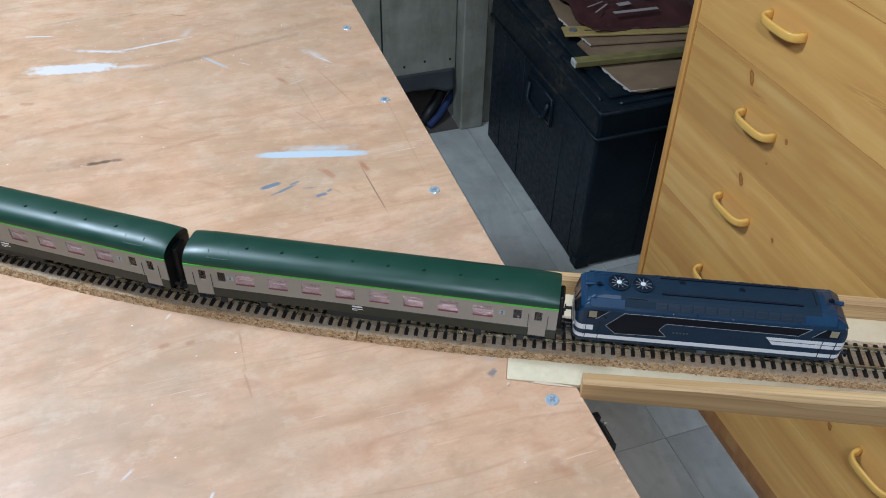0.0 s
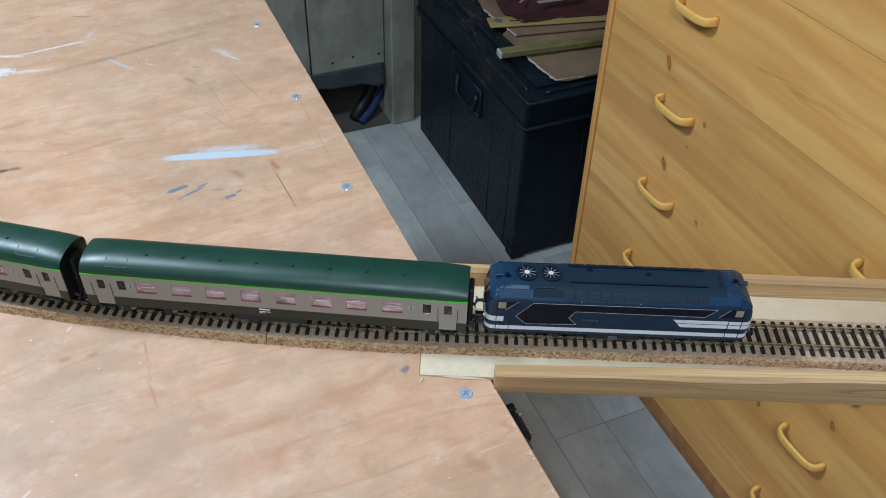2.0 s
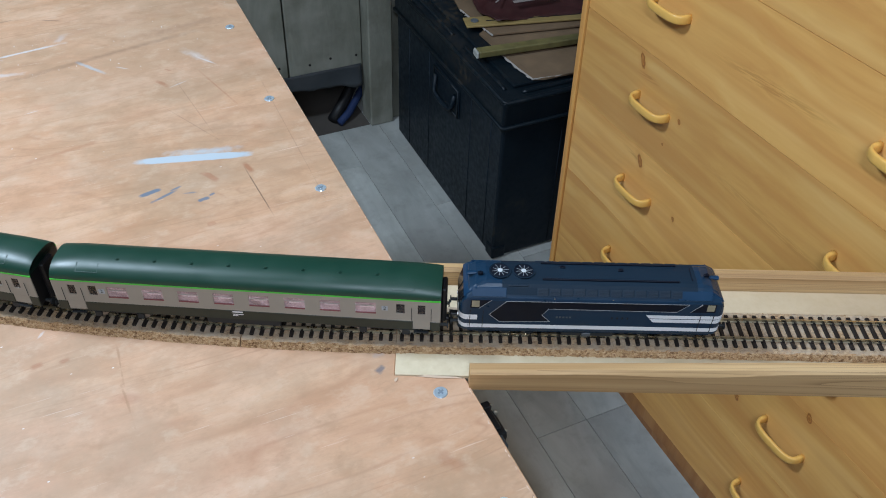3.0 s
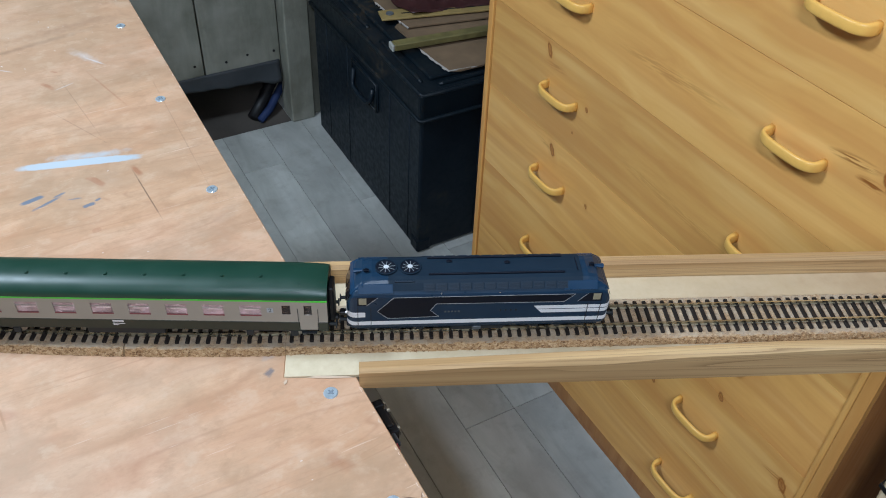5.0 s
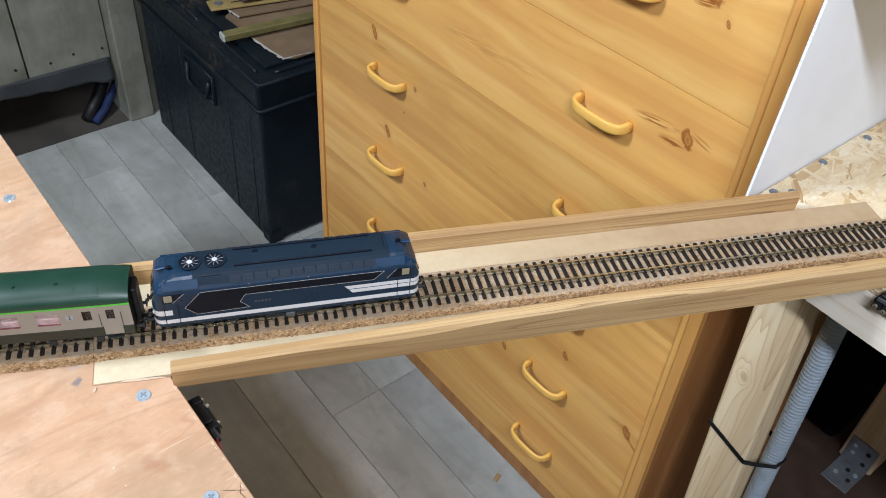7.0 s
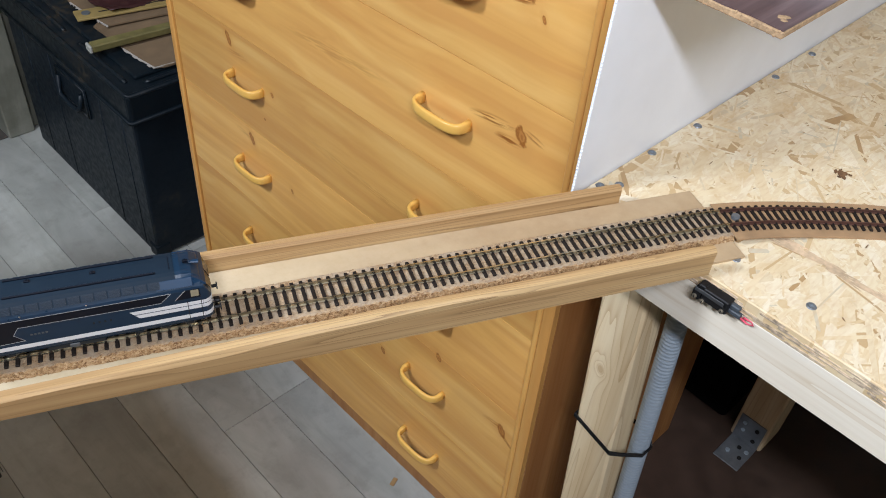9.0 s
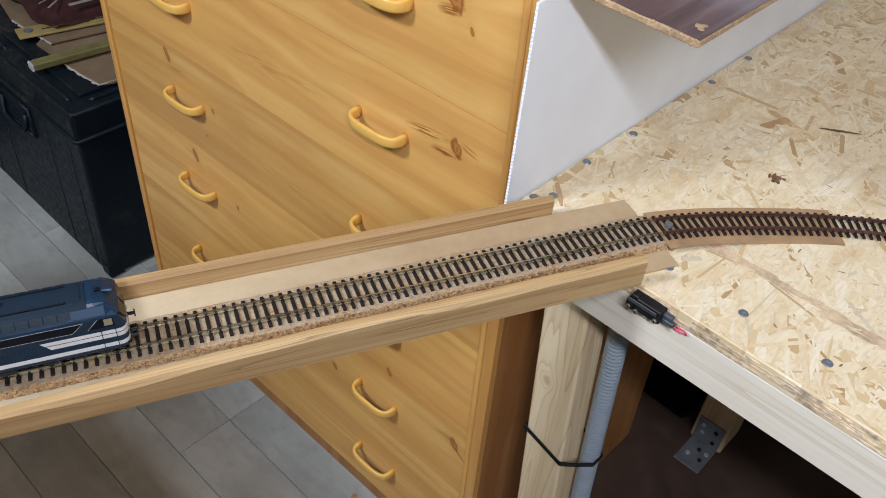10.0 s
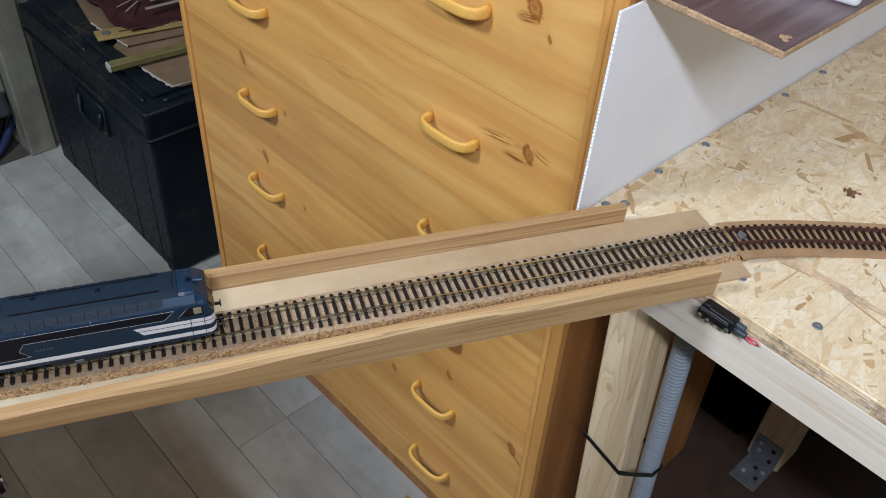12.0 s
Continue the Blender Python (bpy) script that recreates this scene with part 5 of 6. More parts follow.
def bogie(parent, x, n_axles, wheelbase, r, label=""):
    g = part("bogie", box((x - wheelbase / 2 - 0.008, -0.0118, 0.006), (x + wheelbase / 2 + 0.008, -0.0098, 0.0125), 0.0006), UNDER, parent, label)
    box_mesh = box((x - wheelbase / 2 - 0.008, 0.0098, 0.006), (x + wheelbase / 2 + 0.008, 0.0118, 0.0125), 0.0006)
    part("bogie_frame", box_mesh, UNDER, g)
    part("bolster", box((x - 0.006, -0.0098, 0.006), (x + 0.006, 0.0098, 0.0115)), UNDER, g)
    for i in range(n_axles):
        wx = x - wheelbase / 2 + wheelbase * i / (n_axles - 1)
        bm = rod(r, (wx, -0.0092, r), (wx, -0.0072, r), 24)
        join(bm, rod(r, (wx, 0.0072, r), (wx, 0.0092, r), 24))
        join(bm, rod(0.001, (wx, -0.0072, r), (wx, 0.0072, r), 8))
        part("wheelset", bm, TREAD, g, "worn metal wheels")
        part("axle_box", box((wx - 0.0025, -0.0132, r - 0.002), (wx + 0.0025, -0.0118, r + 0.003), 0.0004), UNDER, g)
    return g


def buffers(parent, x, sign):
    for y in (-0.0100, 0.0100):
        b_ = part("buffer", rod(0.0012, (x, y, 0.0125), (x + sign * 0.0044, y, 0.0125), 12), UNDER, parent)
        part("buffer_head", rod(0.0027, (x + sign * 0.0044, y, 0.0125), (x + sign * 0.0052, y, 0.0125), 16, 0.0002), UNDER, b_)
    part("coupling", box((min(x, x + sign * 0.0053), -0.0022, 0.0075), (max(x, x + sign * 0.0053), 0.0022, 0.0105), 0.0006), BLACK, parent)


def flatten(ob, z0, k, above=None):
    """Brings all that lies above z0 down, to k times its rise."""
    above = above or Matrix()
    for child in ob.children:
        m = above @ child.matrix_basis
        if child.type == "MESH":
            back = m.inverted()
            for v in child.data.vertices:
                q = m @ v.co
                if q.z > z0:
                    q.z = z0 + (q.z - z0) * k
                    v.co = back @ q
        flatten(child, z0, k, m)


def locomotive(m):
    t = thing("locomotive", m, "dark blue diesel model locomotive with white stripes", "model train")
    tops = ((0, 0.0300), (0.0002, 0.0306), (0.0006, 0.0314), (0.0013, 0.0335), (0.0022, 0.0362), (0.0035, 0.0400), (0.0048, 0.0436), (0.0062, 0.0470), (0.0105, 0.0515), (0.017, 0.0545))
    xs = [(-HALF + d, top, tuck(d)) for d, top in tops]
    rings = [loco_ring(x, top, nar) for x, top, nar in xs] + [loco_ring(-x, top, nar) for x, top, nar in xs[::-1]]
    part("body", loft(rings), LOCO_BLUE, t)
    # roof: a slate hood over the engine room, brighter cab roofs at both ends
    hood = []
    for x in (-0.060, 0.0665):
        pr = [(y + (0.0004 if y > 0.009 else 0.0003), z + 0.0006) for y, z in LOCO_SIDE[5:]]
        hood.append([(x, -y, z) for y, z in pr] + [(x, y, z) for y, z in pr[::-1]])
    roof = part("roof_hood", loft(hood), ROOF_BLUE, t, "slate-blue engine room roof")
    for y0, y1 in ((-0.0082, -0.0070), (0.0070, 0.0082)):
        part("roof_rail", box((-0.034, y0, 0.0537), (0.055, y1, 0.0562), 0.0003), PANEL, roof)
    part("hatch_seam", box((0.0635, -0.0060, 0.0540), (0.0641, 0.0060, 0.05535)), PANEL, roof)
    part("hatch", box((-0.056, -0.0122, 0.0505), (-0.043, -0.0110, 0.0528), 0.0004), GRILLE, roof)
    for x, y in ((-0.074, -0.003), (-0.020, 0.004), (0.018, 0.002), (0.074, -0.001)):
        v = part("roof_vent", box((x - 0.0017, y - 0.001, 0.0540), (x + 0.0017, y + 0.001, 0.0566), 0.0003), PANEL, t)
        part("vent_cap", rod(0.0008, (x, y, 0.0566), (x, y, 0.0574), 8), PANEL, v)
    # louvres on the sloping shoulder, both sides
    up = math.atan2(0.0500 - 0.0445, 0.0150 - 0.0122)
    for sgn in (-1, 1):
        for k in range(12):
            x = -0.0375 + k * 0.0079
            own = box((0, -0.0034, 0), (0.0073, 0.0034, 0.0006), 0.0002)
            mm = Matrix.Translation((x, sgn * 0.0138, 0.0474)) @ Matrix.Rotation(-sgn * up, 4, "X")
            grille = part("grille", own, GRILLE, t, m=mm)
            slats = bmesh.new()
            for j in range(5):
                box((0.0006, -0.0029 + j * 0.0012, 0.0006), (0.0067, -0.0024 + j * 0.0012, 0.0009), bm=slats)
            part("louvre", slats, GRILLE, grille)
    for sgn in (-1, 1):
        for xa, xb in ((-0.0795, -0.0570), (0.0540, 0.0765)):
            own = box((xa, -0.0042, 0), (xb, 0.0040, 0.0008), 0.0003)
            part("cab_roof_panel", own, CAB_BLUE, t, m=Matrix.Translation((0, sgn * 0.0139, 0.0466)) @ Matrix.Rotation(-sgn * up, 4, "X"))
    # fans
    for x in (-0.0612, -0.0457):
        fan = part("fan", rod(0.0071, (x, -0.0005, 0.0548), (x, -0.0005, 0.0557), 28), PANEL, t, "round black roof fan with pale blades")
        ring = []
        for r, z in ((0.0064, 0.0556), (0.0072, 0.0556), (0.0072, 0.0563), (0.0064, 0.0563)):
            ring.append([(x + r * math.cos(a * math.pi / 14), -0.0005 + r * math.sin(a * math.pi / 14), z) for a in range(28)])
        part("fan_rim", loft(ring + ring[:1], False), ROOF_BLUE, fan)
        for k in range(10):
            own = box((0.0010, -0.00017, 0), (0.0050 + 0.0008 * (k % 3 == 0), 0.00017, 0.0002))
            part("blade", own, BLADE, fan, m=pose(x, -0.0005, 0.0559, 12, 0, k * 36 + 10))
        part("hub", rod(0.0017, (x, -0.0005, 0.0557), (x, -0.0005, 0.0568), 14, 0.0006), HUB, fan, "bright metal fan hub")
    # painted sides
    Y, TH = 0.01705, 0.00015
    shape = [(-0.0674, 0.0264), (-0.0603, 0.0195), (-0.0271, 0.0205), (-0.0327, 0.0264), (-0.0290, 0.0324), (0.0552, 0.0318), (0.0622, 0.0388), (-0.0566, 0.0388)]
    for sgn in (-1, 1):
        y = sgn * Y
        p = part("dark_panel", side_sheet(shape, y, TH, sgn), PANEL, t, "dark navy painted side panel")
        for q in outline_bars(shape, 0.0003):
            part("lining", side_sheet(q, y + sgn * 0.00016, 0.0001, sgn), TRIM, p)
        part("white_stripe", side_sheet([(-HALF + 0.0062, 0.0138), (HALF - 0.0062, 0.0138), (HALF - 0.0062, 0.0171), (-HALF + 0.0062, 0.0171)], y, TH, sgn), STRIPE, t)
        part("white_stripe", side_sheet([(0.0410, 0.0218), (HALF - 0.0062, 0.0218), (HALF - 0.0062, 0.0248), (0.0385, 0.0248)], y, TH, sgn), STRIPE, t)
        part("white_stripe", side_sheet([(0.0380, 0.0255), (HALF - 0.0062, 0.0255), (HALF - 0.0062, 0.0284), (0.0355, 0.0284)], y, TH, sgn), STRIPE, t)
        part("white_stripe", side_sheet([(-HALF + 0.0062, 0.0212), (-0.0752, 0.0212), (-0.0752, 0.0256), (-HALF + 0.0062, 0.0256)], y, TH, sgn), STRIPE, t)
        # dark glazing surround with a small window at each cab
        for s2 in (-1, 1):
            tri = [(0.0640, 0.0318), (HALF - 0.0070, 0.0318), (HALF - 0.0074, 0.0395), (0.0708, 0.0395)] if s2 > 0 else [(-HALF + 0.0070, 0.0318), (-0.0745, 0.0318), (-0.0665, 0.0395), (-HALF + 0.0074, 0.0395)]
            w = part("cab_window", side_sheet(tri, y, TH, sgn), PANEL, t)
            part("pane", side_sheet([(s2 * 0.0742, 0.0332), (s2 * 0.0792, 0.0332), (s2 * 0.0792, 0.0388), (s2 * 0.0742, 0.0388)], y + sgn * 0.00016, 0.0001, sgn), CAB_LIT, w, "cream-lit cab side window")
            part("lining", side_sheet(outline_bars([tri[0], tri[3]] if s2 > 0 else [tri[1], tri[2]], 0.0003, False)[0], y + sgn * 0.00016, 0.0001, sgn), TRIM, w)
            for dx in (0.0715, 0.0800):
                part("handrail", rod(0.00025, (s2 * dx, y + sgn * 0.0005, 0.0140), (s2 * dx, y + sgn * 0.0005, 0.0300), 6), BLACK, t)
        # running number and lettering, shown as plain bars
        for k in range(5):
            part("number_bar", side_sheet([(-0.0235 + k * 0.0022, 0.0241), (-0.0222 + k * 0.0022, 0.0241), (-0.0222 + k * 0.0022, 0.0255), (-0.0235 + k * 0.0022, 0.0255)], y, TH, sgn), LETTER, t, "dim lettering bar")
        for k in range(4):
            part("letter_bar", side_sheet([(0.0130 + k * 0.0034, 0.0240), (0.0142 + k * 0.0034, 0.0240), (0.0142 + k * 0.0034, 0.0258), (0.0130 + k * 0.0034, 0.0258)], y, TH, sgn), UNDER, t)
        for x in (-0.026, 0.012):
            part("grab_stud", rod(0.0005, (x, sgn * 0.0162, 0.0422), (x, sgn * 0.0170, 0.0424), 8), CHROME, t)
    # cab fronts
    for s2 in (-1, 1):
        for za, zb in ((0.0138, 0.0171), (0.0212, 0.0256)) if s2 < 0 else ((0.0138, 0.0171), (0.0218, 0.0248), (0.0255, 0.0284)):
            part("front_stripe", end_band(za, zb, s2, 0.0061), STRIPE, t)
        for y0, y1 in ((-0.0140, -0.0010), (0.0010, 0.0140)):
            lo = [max(-0.0108, min(0.0108, y)) for y in (y0, y1)]
            own = loft([[(s2 * (HALF + 0.0002), lo[0], 0.0308), (s2 * (HALF + 0.0002), lo[1], 0.0308), (s2 * (HALF - 0.0032), y1, 0.0402), (s2 * (HALF - 0.0032), y0, 0.0402)],
                        [(s2 * (HALF + 0.0006), lo[0], 0.0309), (s2 * (HALF + 0.0006), lo[1], 0.0309), (s2 * (HALF - 0.0028), y1, 0.0403), (s2 * (HALF - 0.0028), y0, 0.0403)]])
            part("windscreen", own, GLASS, t, "dark sloping windscreen")
        vis = loft([[(s2 * (HALF - 0.0026), -0.0150, 0.0410), (s2 * (HALF - 0.0026), 0.0150, 0.0410), (s2 * (HALF - 0.0046), 0.0142, 0.0445), (s2 * (HALF - 0.0046), -0.0142, 0.0445)],
                    [(s2 * (HALF - 0.0110), -0.0160, 0.0425), (s2 * (HALF - 0.0110), 0.0160, 0.0425), (s2 * (HALF - 0.0110), 0.0130, 0.0510), (s2 * (HALF - 0.0110), -0.0130, 0.0510)]])
        part("visor", vis, CAB_BLUE, t)
        part("horn", rod(0.0012, (s2 * (HALF - 0.011), 0.0, 0.0520), (s2 * (HALF - 0.005), 0.0, 0.0512), 10, r2=0.0020), CAB_BLUE, t)
        for y in (-0.0098, 0.0098):
            part("headlight", rod(0.0014, (s2 * HALF, y, 0.0192), (s2 * (HALF + 0.0007), y, 0.0192), 14), CHROME, t)
        part("buffer_beam", box((min(s2 * (HALF - 0.003), s2 * (HALF + 0.0002)), -0.0128, 0.0085), (max(s2 * (HALF - 0.003), s2 * (HALF + 0.0002)), 0.0128, 0.0137), 0.0004), UNDER, t)
        buffers(t, s2 * HALF, s2)
    part("skirt", box((-HALF + 0.006, -0.0160, 0.0085), (HALF - 0.006, 0.0160, 0.0139), 0.0006), ROOF_BLUE, t)
    for x0, x1 in ((-0.018, 0.018),):
        part("fuel_tank", box((x0, -0.0140, 0.0030), (x1, 0.0140, 0.0085), 0.001), UNDER, t)
    part("battery_box", box((-0.004, -0.0155, 0.0045), (0.002, -0.0142, 0.0080), 0.0004), LETTER, t, "dim grey underframe box")
    for x in (-0.055, 0.055):
        bogie(t, x, 3, 0.032, 0.0058)
    flatten(t, 0.039, 0.68)
    return t


# ---- coaches ----
COACH_GREEN = plain("coach_roof_green", (0.0085, 0.040, 0.024), 0.40, vary=0.07, scale=40)
DEEP_GREEN = plain("coach_dark_green", (0.008, 0.017, 0.010), 0.45, vary=0.08, scale=60)
BAND = plain("grey_beige_band", (0.29, 0.275, 0.235), 0.45, vary=0.04)
LIME = plain("lime_line", (0.09, 0.50, 0.035), 0.45)
SEAT = plain("pink_red_interior", (0.52, 0.22, 0.21), 0.6, vary=0.2, scale=120)
CREAM = plain("cream_interior", (0.52, 0.42, 0.40), 0.6)
BLIND = plain("pink_blind", (0.33, 0.235, 0.23), 0.7, vary=0.3, scale=170)
FRAME = plain("window_frame_red", (0.17, 0.035, 0.045), 0.5)


def clear():
    m = Mat("coach_window_glass", 0.03)
    m.b.inputs["Transmission Weight"].default_value = 1.0
    m.b.inputs["IOR"].default_value = 1.3
    m.colour((0.93, 0.9, 0.9))
    return m.m


CLEAR = clear()
CL, CW = 0.1275, 0.0163
ROOF_PROFILE = [(0.0163, 0.0400), (0.0161, 0.0425), (0.0152, 0.0455), (0.0136, 0.0483), (0.0112, 0.0508), (0.0080, 0.0527), (0.0042, 0.0538)]


def coach(m, label):
    t = thing("coach", m, label, "model train", "coaches")
    rings = []
    for x, drop, nar in ((-CL, 0.0028, 0.0010), (-CL + 0.004, 0.0016, 0.0004), (-CL + 0.016, 0.0002, 0), (-CL + 0.022, 0, 0), (CL - 0.022, 0, 0), (CL - 0.016, 0.0002, 0), (CL - 0.004, 0.0016, 0.0004), (CL, 0.0028, 0.0010)):
        pr = [(y - nar * 0.5, z - drop * max(0, (z - 0.042) / 0.0118)) for y, z in ROOF_PROFILE]
        rings.append([(x, -y, z) for y, z in pr] + [(x, y, z) for y, z in pr[::-1]])
    roof = part("roof", loft(rings), COACH_GREEN, t, "glossy dark green arched roof", smooth=True)
    roof.data.set_sharp_from_angle(angle=0.7)
    for sgn in (-1,):
        for k in range(8):
            x = -CL + 0.0425 + k * 0.0243
            part("roof_vent", rod(0.0013, (x, sgn * 0.0040, 0.0535), (x, sgn * 0.0042, 0.0550), 12, 0.0004), COACH_GREEN, roof)
    for s2 in (-1, 1):
        own = bmesh.new()
        for p, q in (((0, 0), (0.014, 0)), ((0, 0), (0, 0.007)), ((0.014, 0), (0.014, 0.007))):
            box((p[0] - 0.0002, p[1] - 0.0002, 0), (q[0] + 0.0002, q[1] + 0.0002, 0.0002), bm=own)
        part("roof_hatch_seam", own, COACH_GREEN, roof, m=Matrix.Translation((s2 * 0.103 - 0.007, -0.0138, 0.0482)) @ Matrix.Rotation(radians(40), 4, "X"))
    # side walls with real window openings
    wins = [(-CL + 0.0425 + k * 0.02336 - 0.0067, -CL + 0.0425 + k * 0.02336 + 0.0067) for k in range(8)]
    small = [(-CL + 0.0235, -CL + 0.0290), (CL - 0.0290, CL - 0.0235), (-CL + 0.0100, -CL + 0.0150), (CL - 0.0150, CL - 0.0100)]
    holes = sorted([(a, c, 0.0255, 0.0355, True) for a, c in wins] + [(a, c, 0.0270, 0.0355, False) for a, c in small])
    for sgn in (-1, 1):
        ya, yb = sgn * CW, sgn * (CW - 0.0008)
        y0, y1 = min(ya, yb), max(ya, yb)
        bm = bmesh.new()
        x = -CL
        for a, c, z0, z1, _ in holes:
            box((x, y0, 0.0205), (a, y1, 0.0388), bm=bm)
            box((a, y0, 0.0205), (c, y1, z0), bm=bm)
            box((a, y0, z1), (c, y1, 0.0388), bm=bm)
            x = c
        box((x, y0, 0.0205), (CL, y1, 0.0388), bm=bm)
        bmesh.ops.remove_doubles(bm, verts=bm.verts[:], dist=0.00002)
        wall = part("side_wall", bm, BAND, t, "grey-beige painted window band")
        part("lime_line", box((-CL, y0 - 0.0001, 0.0388), (CL, y1 + 0.0001, 0.0400)), LIME, t, "thin lime green line")
        for a, c, z0, z1, big in holes:
            w = part("window", box((a, min(sgn * (CW - 0.0006), sgn * (CW - 0.0004)), z0), (c, max(sgn * (CW - 0.0006), sgn * (CW - 0.0004)), z1)), CLEAR, wall)
            w.visible_shadow = False
            if big:
                yi, yo = sgn * (CW - 0.0016), sgn * (CW - 0.0011)
                blind = part("blind", box((a - 0.0005, min(yi, yo), z0 - 0.0003), (c + 0.0005, max(yi, yo), z1 + 0.0003)), BLIND, wall, "pink and cream drawn blind")
                part("light_strip", box((a + 0.0030, min(yo, yo + sgn * 0.0001), z0 + 0.0046), (c - 0.0015, max(yo, yo + sgn * 0.0001), z0 + 0.0056)), CREAM, blind)
                part("window_bar", box((a, min(sgn * (CW - 0.0002), sgn * CW), z0), (c, max(sgn * (CW - 0.0002), sgn * CW), z0 + 0.0011)), FRAME, w, "dark red sill bar")
                part("window_bar", box((a, min(sgn * (CW - 0.0003), sgn * CW), z1 - 0.0032), (c, max(sgn * (CW - 0.0003), sgn * CW), z1 - 0.0028)), BAND, w)
        # lower dark green wall, cut away for the doors
        spans = [(-CL, -CL + 0.0065), (-CL + 0.0185, CL - 0.0185), (CL - 0.0065, CL)]
        for a, c in spans:
            part("lower_wall", box((a, y0 - 0.00005, 0.0120), (c, y1, 0.0204), 0.0003), DEEP_GREEN, t, "dark green lower wall")
        for xd in (-CL + 0.0125, CL - 0.0125):
            d = part("door", box((xd - 0.0058, min(sgn * (CW - 0.0009), sgn * (CW - 0.0002)), 0.0128), (xd + 0.0058, max(sgn * (CW - 0.0009), sgn * (CW - 0.0002)), 0.0204), 0.0002), BAND, t, "grey-beige door leaf")
            part("step", box((xd - 0.005, min(sgn * 0.0150, sgn * 0.0168), 0.0098), (xd + 0.005, max(sgn * 0.0150, sgn * 0.0168), 0.0106)), UNDER, d)
            for e in (-0.0064, 0.0064):
                part("handrail", rod(0.0002, (xd + e, sgn * (CW + 0.0004), 0.0215), (xd + e, sgn * (CW + 0.0004), 0.0330), 6), UNDER, d)
        part("class_plate", box((CL - 0.0385, min(ya, ya + sgn * 0.00012), 0.0292), (CL - 0.0345, max(ya, ya + sgn * 0.00012), 0.0330)), plain("pale_blue_plate", (0.34, 0.39, 0.44), 0.4), t)
        part("class_plate", box((-CL + 0.0303, min(ya, ya + sgn * 0.00012), 0.0292), (-CL + 0.0343, max(ya, ya + sgn * 0.00012), 0.0330)), bpy.data.materials["pale_blue_plate"], t)
        for k, (w, h, z) in enumerate(((0.0070, 0.0012, 0.0186), (0.0075, 0.0006, 0.0167), (0.0035, 0.0005, 0.0156))):
            part("lettering_bar", box((-0.0105, min(ya - 0.00006, ya + sgn * 0.00016), z), (-0.0105 + w, max(ya - 0.00006, ya + sgn * 0.00016), z + h)), STRIPE, t, "white lettering bar")
    # class numbers
    for xd in (CL - 0.0365, -CL + 0.0323):
        cu = bpy.data.curves.new("number", "FONT")
        cu.body, cu.size, cu.extrude, cu.align_x, cu.align_y = "2", 0.0042, 0.00005, "CENTER", "CENTER"
        ob = new("class_number", cu)
        ob.data.materials.append(DEEP_GREEN)
        ob.parent = t
        ob.matrix_local = pose(xd, -CW - 0.0002, 0.0311, 90)
    # interior
    part("floor_pan", box((-CL + 0.001, -0.0150, 0.0115), (CL - 0.001, 0.0150, 0.0200)), UNDER, t)
    part("partition", box((-CL + 0.040, -0.0060, 0.0200), (CL - 0.040, -0.0052, 0.0395)), CREAM, t, "cream corridor partition")
    for k in range(1, 8):
        x = -CL + 0.0308 + k * 0.02336
        part("seat", box((x - 0.005, -0.0148, 0.0200), (x + 0.005, -0.0062, 0.0315), 0.001), SEAT, t, "pink-red upholstered seat")
    for s2 in (-1, 1):
        prof = [(0.0155, 0.0120), (0.0155, 0.0390)] + [(y - 0.0008, z - 0.0034 * max(0, (z - 0.042) / 0.0118) - 0.0002) for y, z in ROOF_PROFILE]
        ring = [(-y, z) for y, z in prof] + [(y, z) for y, z in prof[::-1]]
        part("end_wall", loft([[(xx, y, z) for y, z in ring] for xx in (s2 * CL, s2 * (CL - 0.0008))]), BLACK if s2 > 0 else DEEP_GREEN, t)
        part("gangway", box((min(s2 * CL, s2 * (CL + 0.0035)), -0.0065, 0.0110), (max(s2 * CL, s2 * (CL + 0.0035)), 0.0065, 0.0420), 0.001), BLACK, t, "black gangway bellows")
        buffers(t, s2 * CL, s2)
        bogie(t, s2 * 0.090, 2, 0.029, 0.0052)
    part("underframe_box", box((-0.030, -0.0135, 0.0040), (0.020, 0.0135, 0.0115), 0.0008), UNDER, t)
    flatten(t, 0.040, 0.70)
    return t


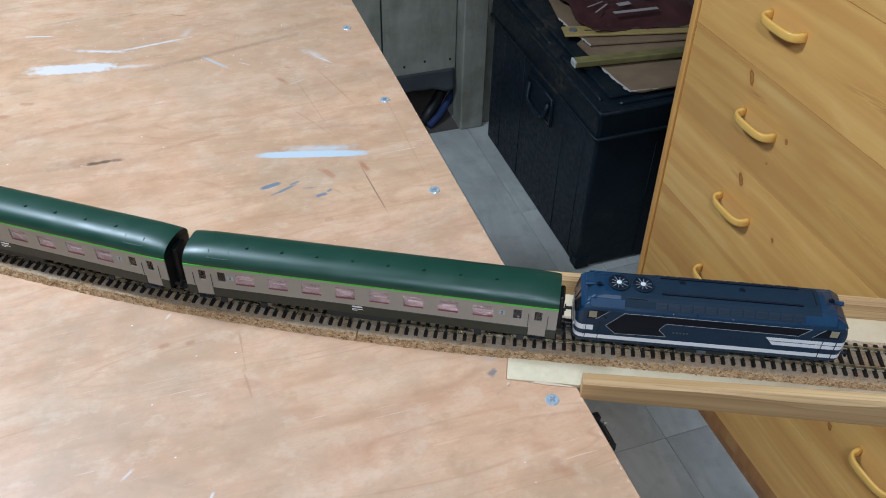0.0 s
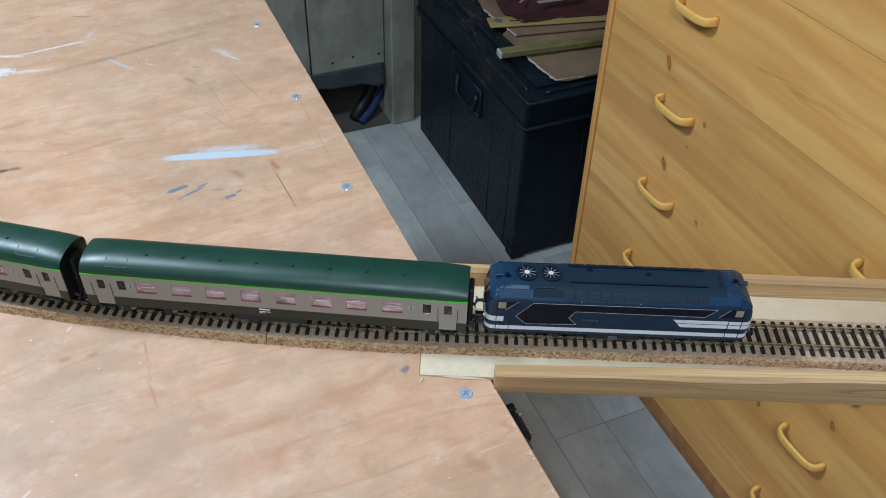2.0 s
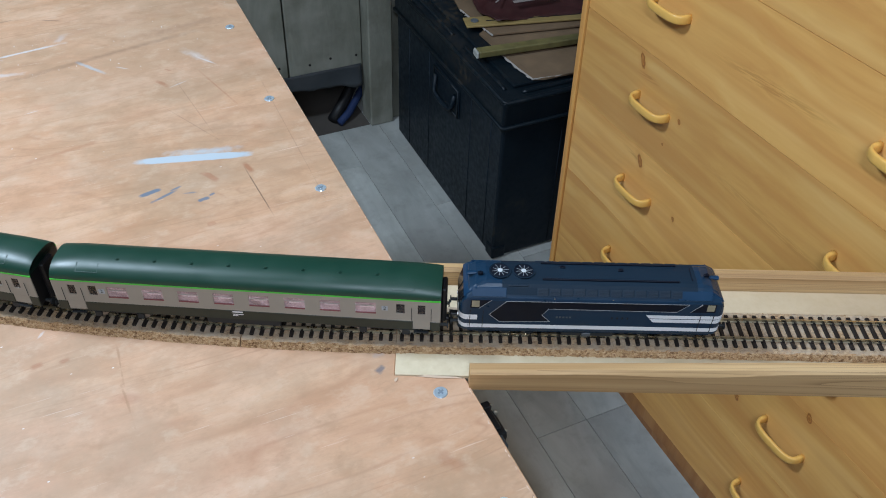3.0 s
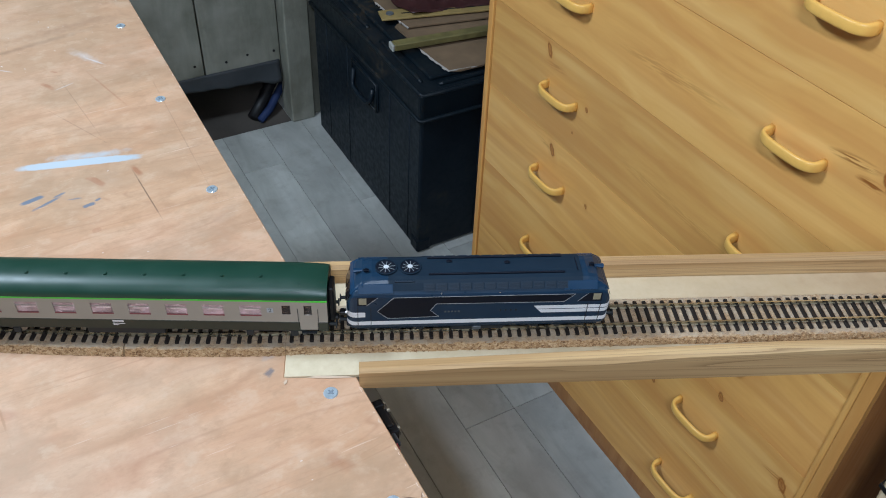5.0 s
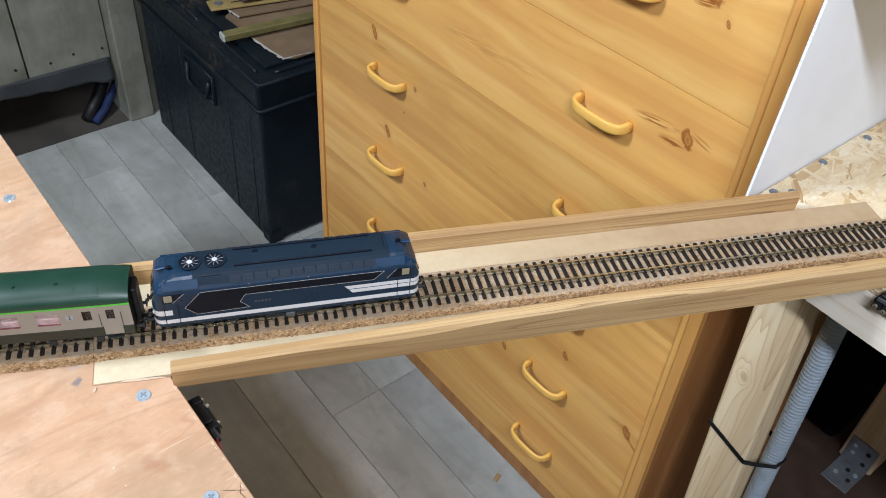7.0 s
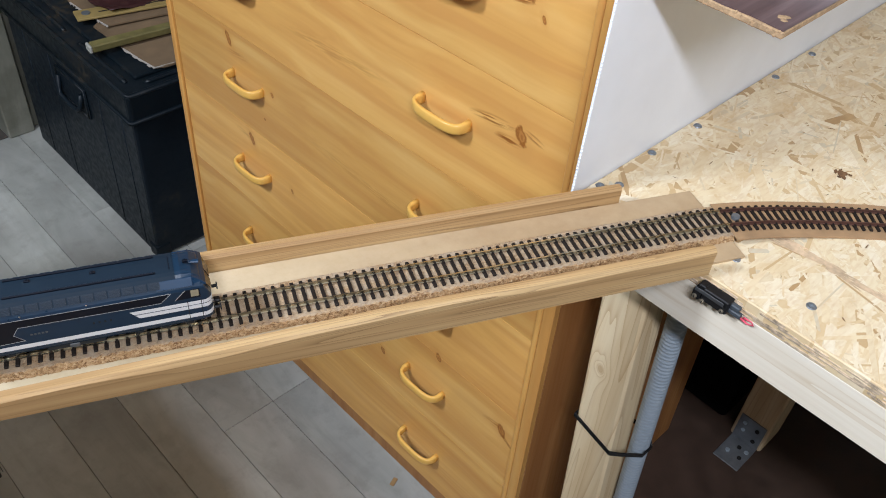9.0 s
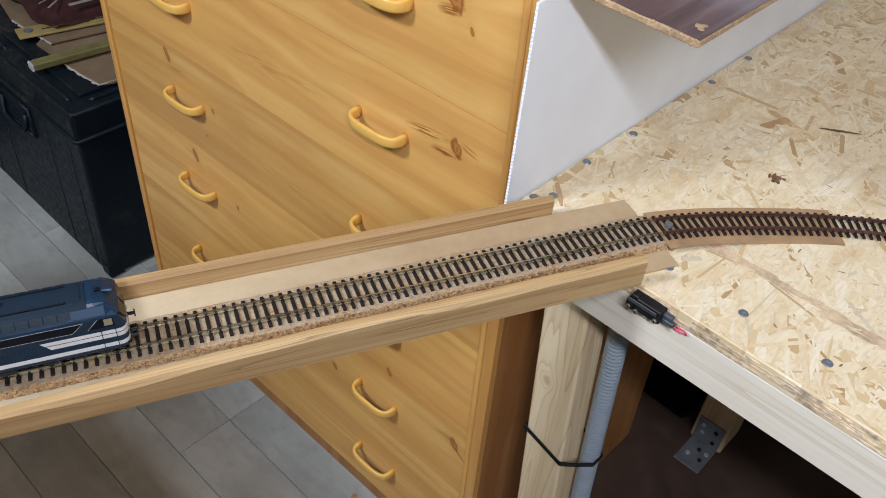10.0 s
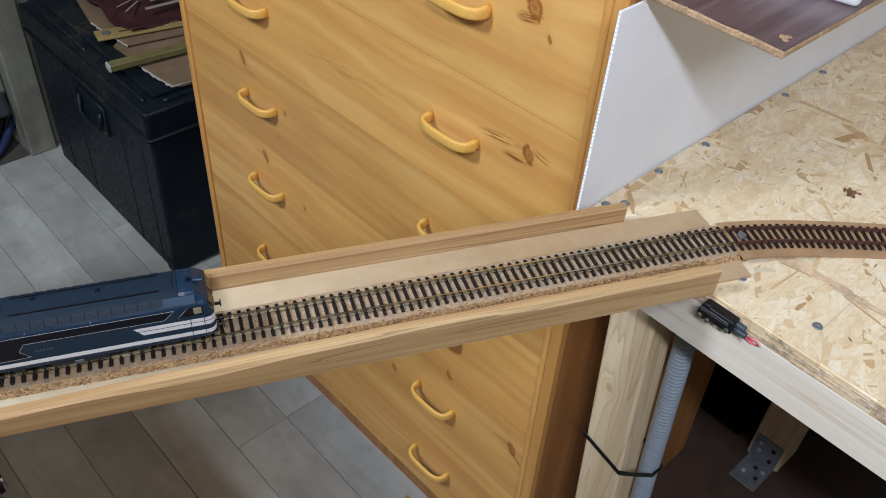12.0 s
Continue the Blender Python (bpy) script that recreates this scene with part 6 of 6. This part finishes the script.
def on_line(s):
    p, a = line(s)
    return BRIDGE @ Matrix.Translation((p.x, p.y, bed(s) + 0.0046)) @ Matrix.Rotation(a, 4, "Z")


FRONT = 0.2160
locomotive(on_line(FRONT - HALF))
c1 = FRONT - 2 * HALF - 0.0110 - CL
coach(on_line(c1), "green and grey model passenger coach behind the locomotive")
coach(on_line(c1 - 2 * CL - 0.011), "second green and grey model passenger coach on the table")

# ---- floor planks ----
rnd = random.Random(21)
PW, X_SEAM = 0.1030, 0.3220
JOINTS = {-1: (-0.35, 0.86, 2.07), 0: (-1.12, 0.08, 1.28), 1: (-0.80, 0.397, 1.60), 2: (-0.81, 0.397, 1.068)}
plank_meshes = {}


def plank(x, y0, y1):
    key = round(y1 - y0, 3)
    if key not in plank_meshes:
        pm = bpy.data.meshes.new("plank")
        own = box((0.0004, 0.0004, -0.006), (PW - 0.0004, key - 0.0004, 0), 0.0008)
        own.to_mesh(pm)
        own.free()
        pm.materials.append(VINYL)
        plank_meshes[key] = pm
    part("plank", plank_meshes[key], None, floor, m=pose(x, y0, 0))


for i in range(math.floor((W0 - X_SEAM) / PW), math.ceil((W1 - X_SEAM) / PW)):
    x = X_SEAM + i * PW
    if not W0 <= x + PW * 0.5 <= W1:
        continue
    off = rnd.uniform(0.1, 1.1)
    cuts = JOINTS.get(i, tuple(D0 + off + 1.2 * k for k in range(5)))
    ends = [D0] + [c for c in cuts if D0 < c < 2.09] + [2.1]
    for y0, y1 in zip(ends, ends[1:]):
        plank(x, y0, y1)
chip_ob = part("wood_chip", box((-0.008, -0.004, 0), (0.008, 0.004, 0.002), 0.0006), STRIP)
chip_ob.matrix_world = pose(0.5826, 0.128, 0.0, 0, 0, 20)
tagged(chip_ob, "small wood offcut lying on the floor", "wood chip")

strip = tagged(part("floor_strip", box((W0 + 0.01, 1.442, 0.0003), (0.5065, 2.09, 0.0022)), plain("dark_brown_boards", (0.075, 0.065, 0.055), 0.7, vary=0.2, scale=20)), "dark brown old floor behind the boards", "floor", kind="structure")
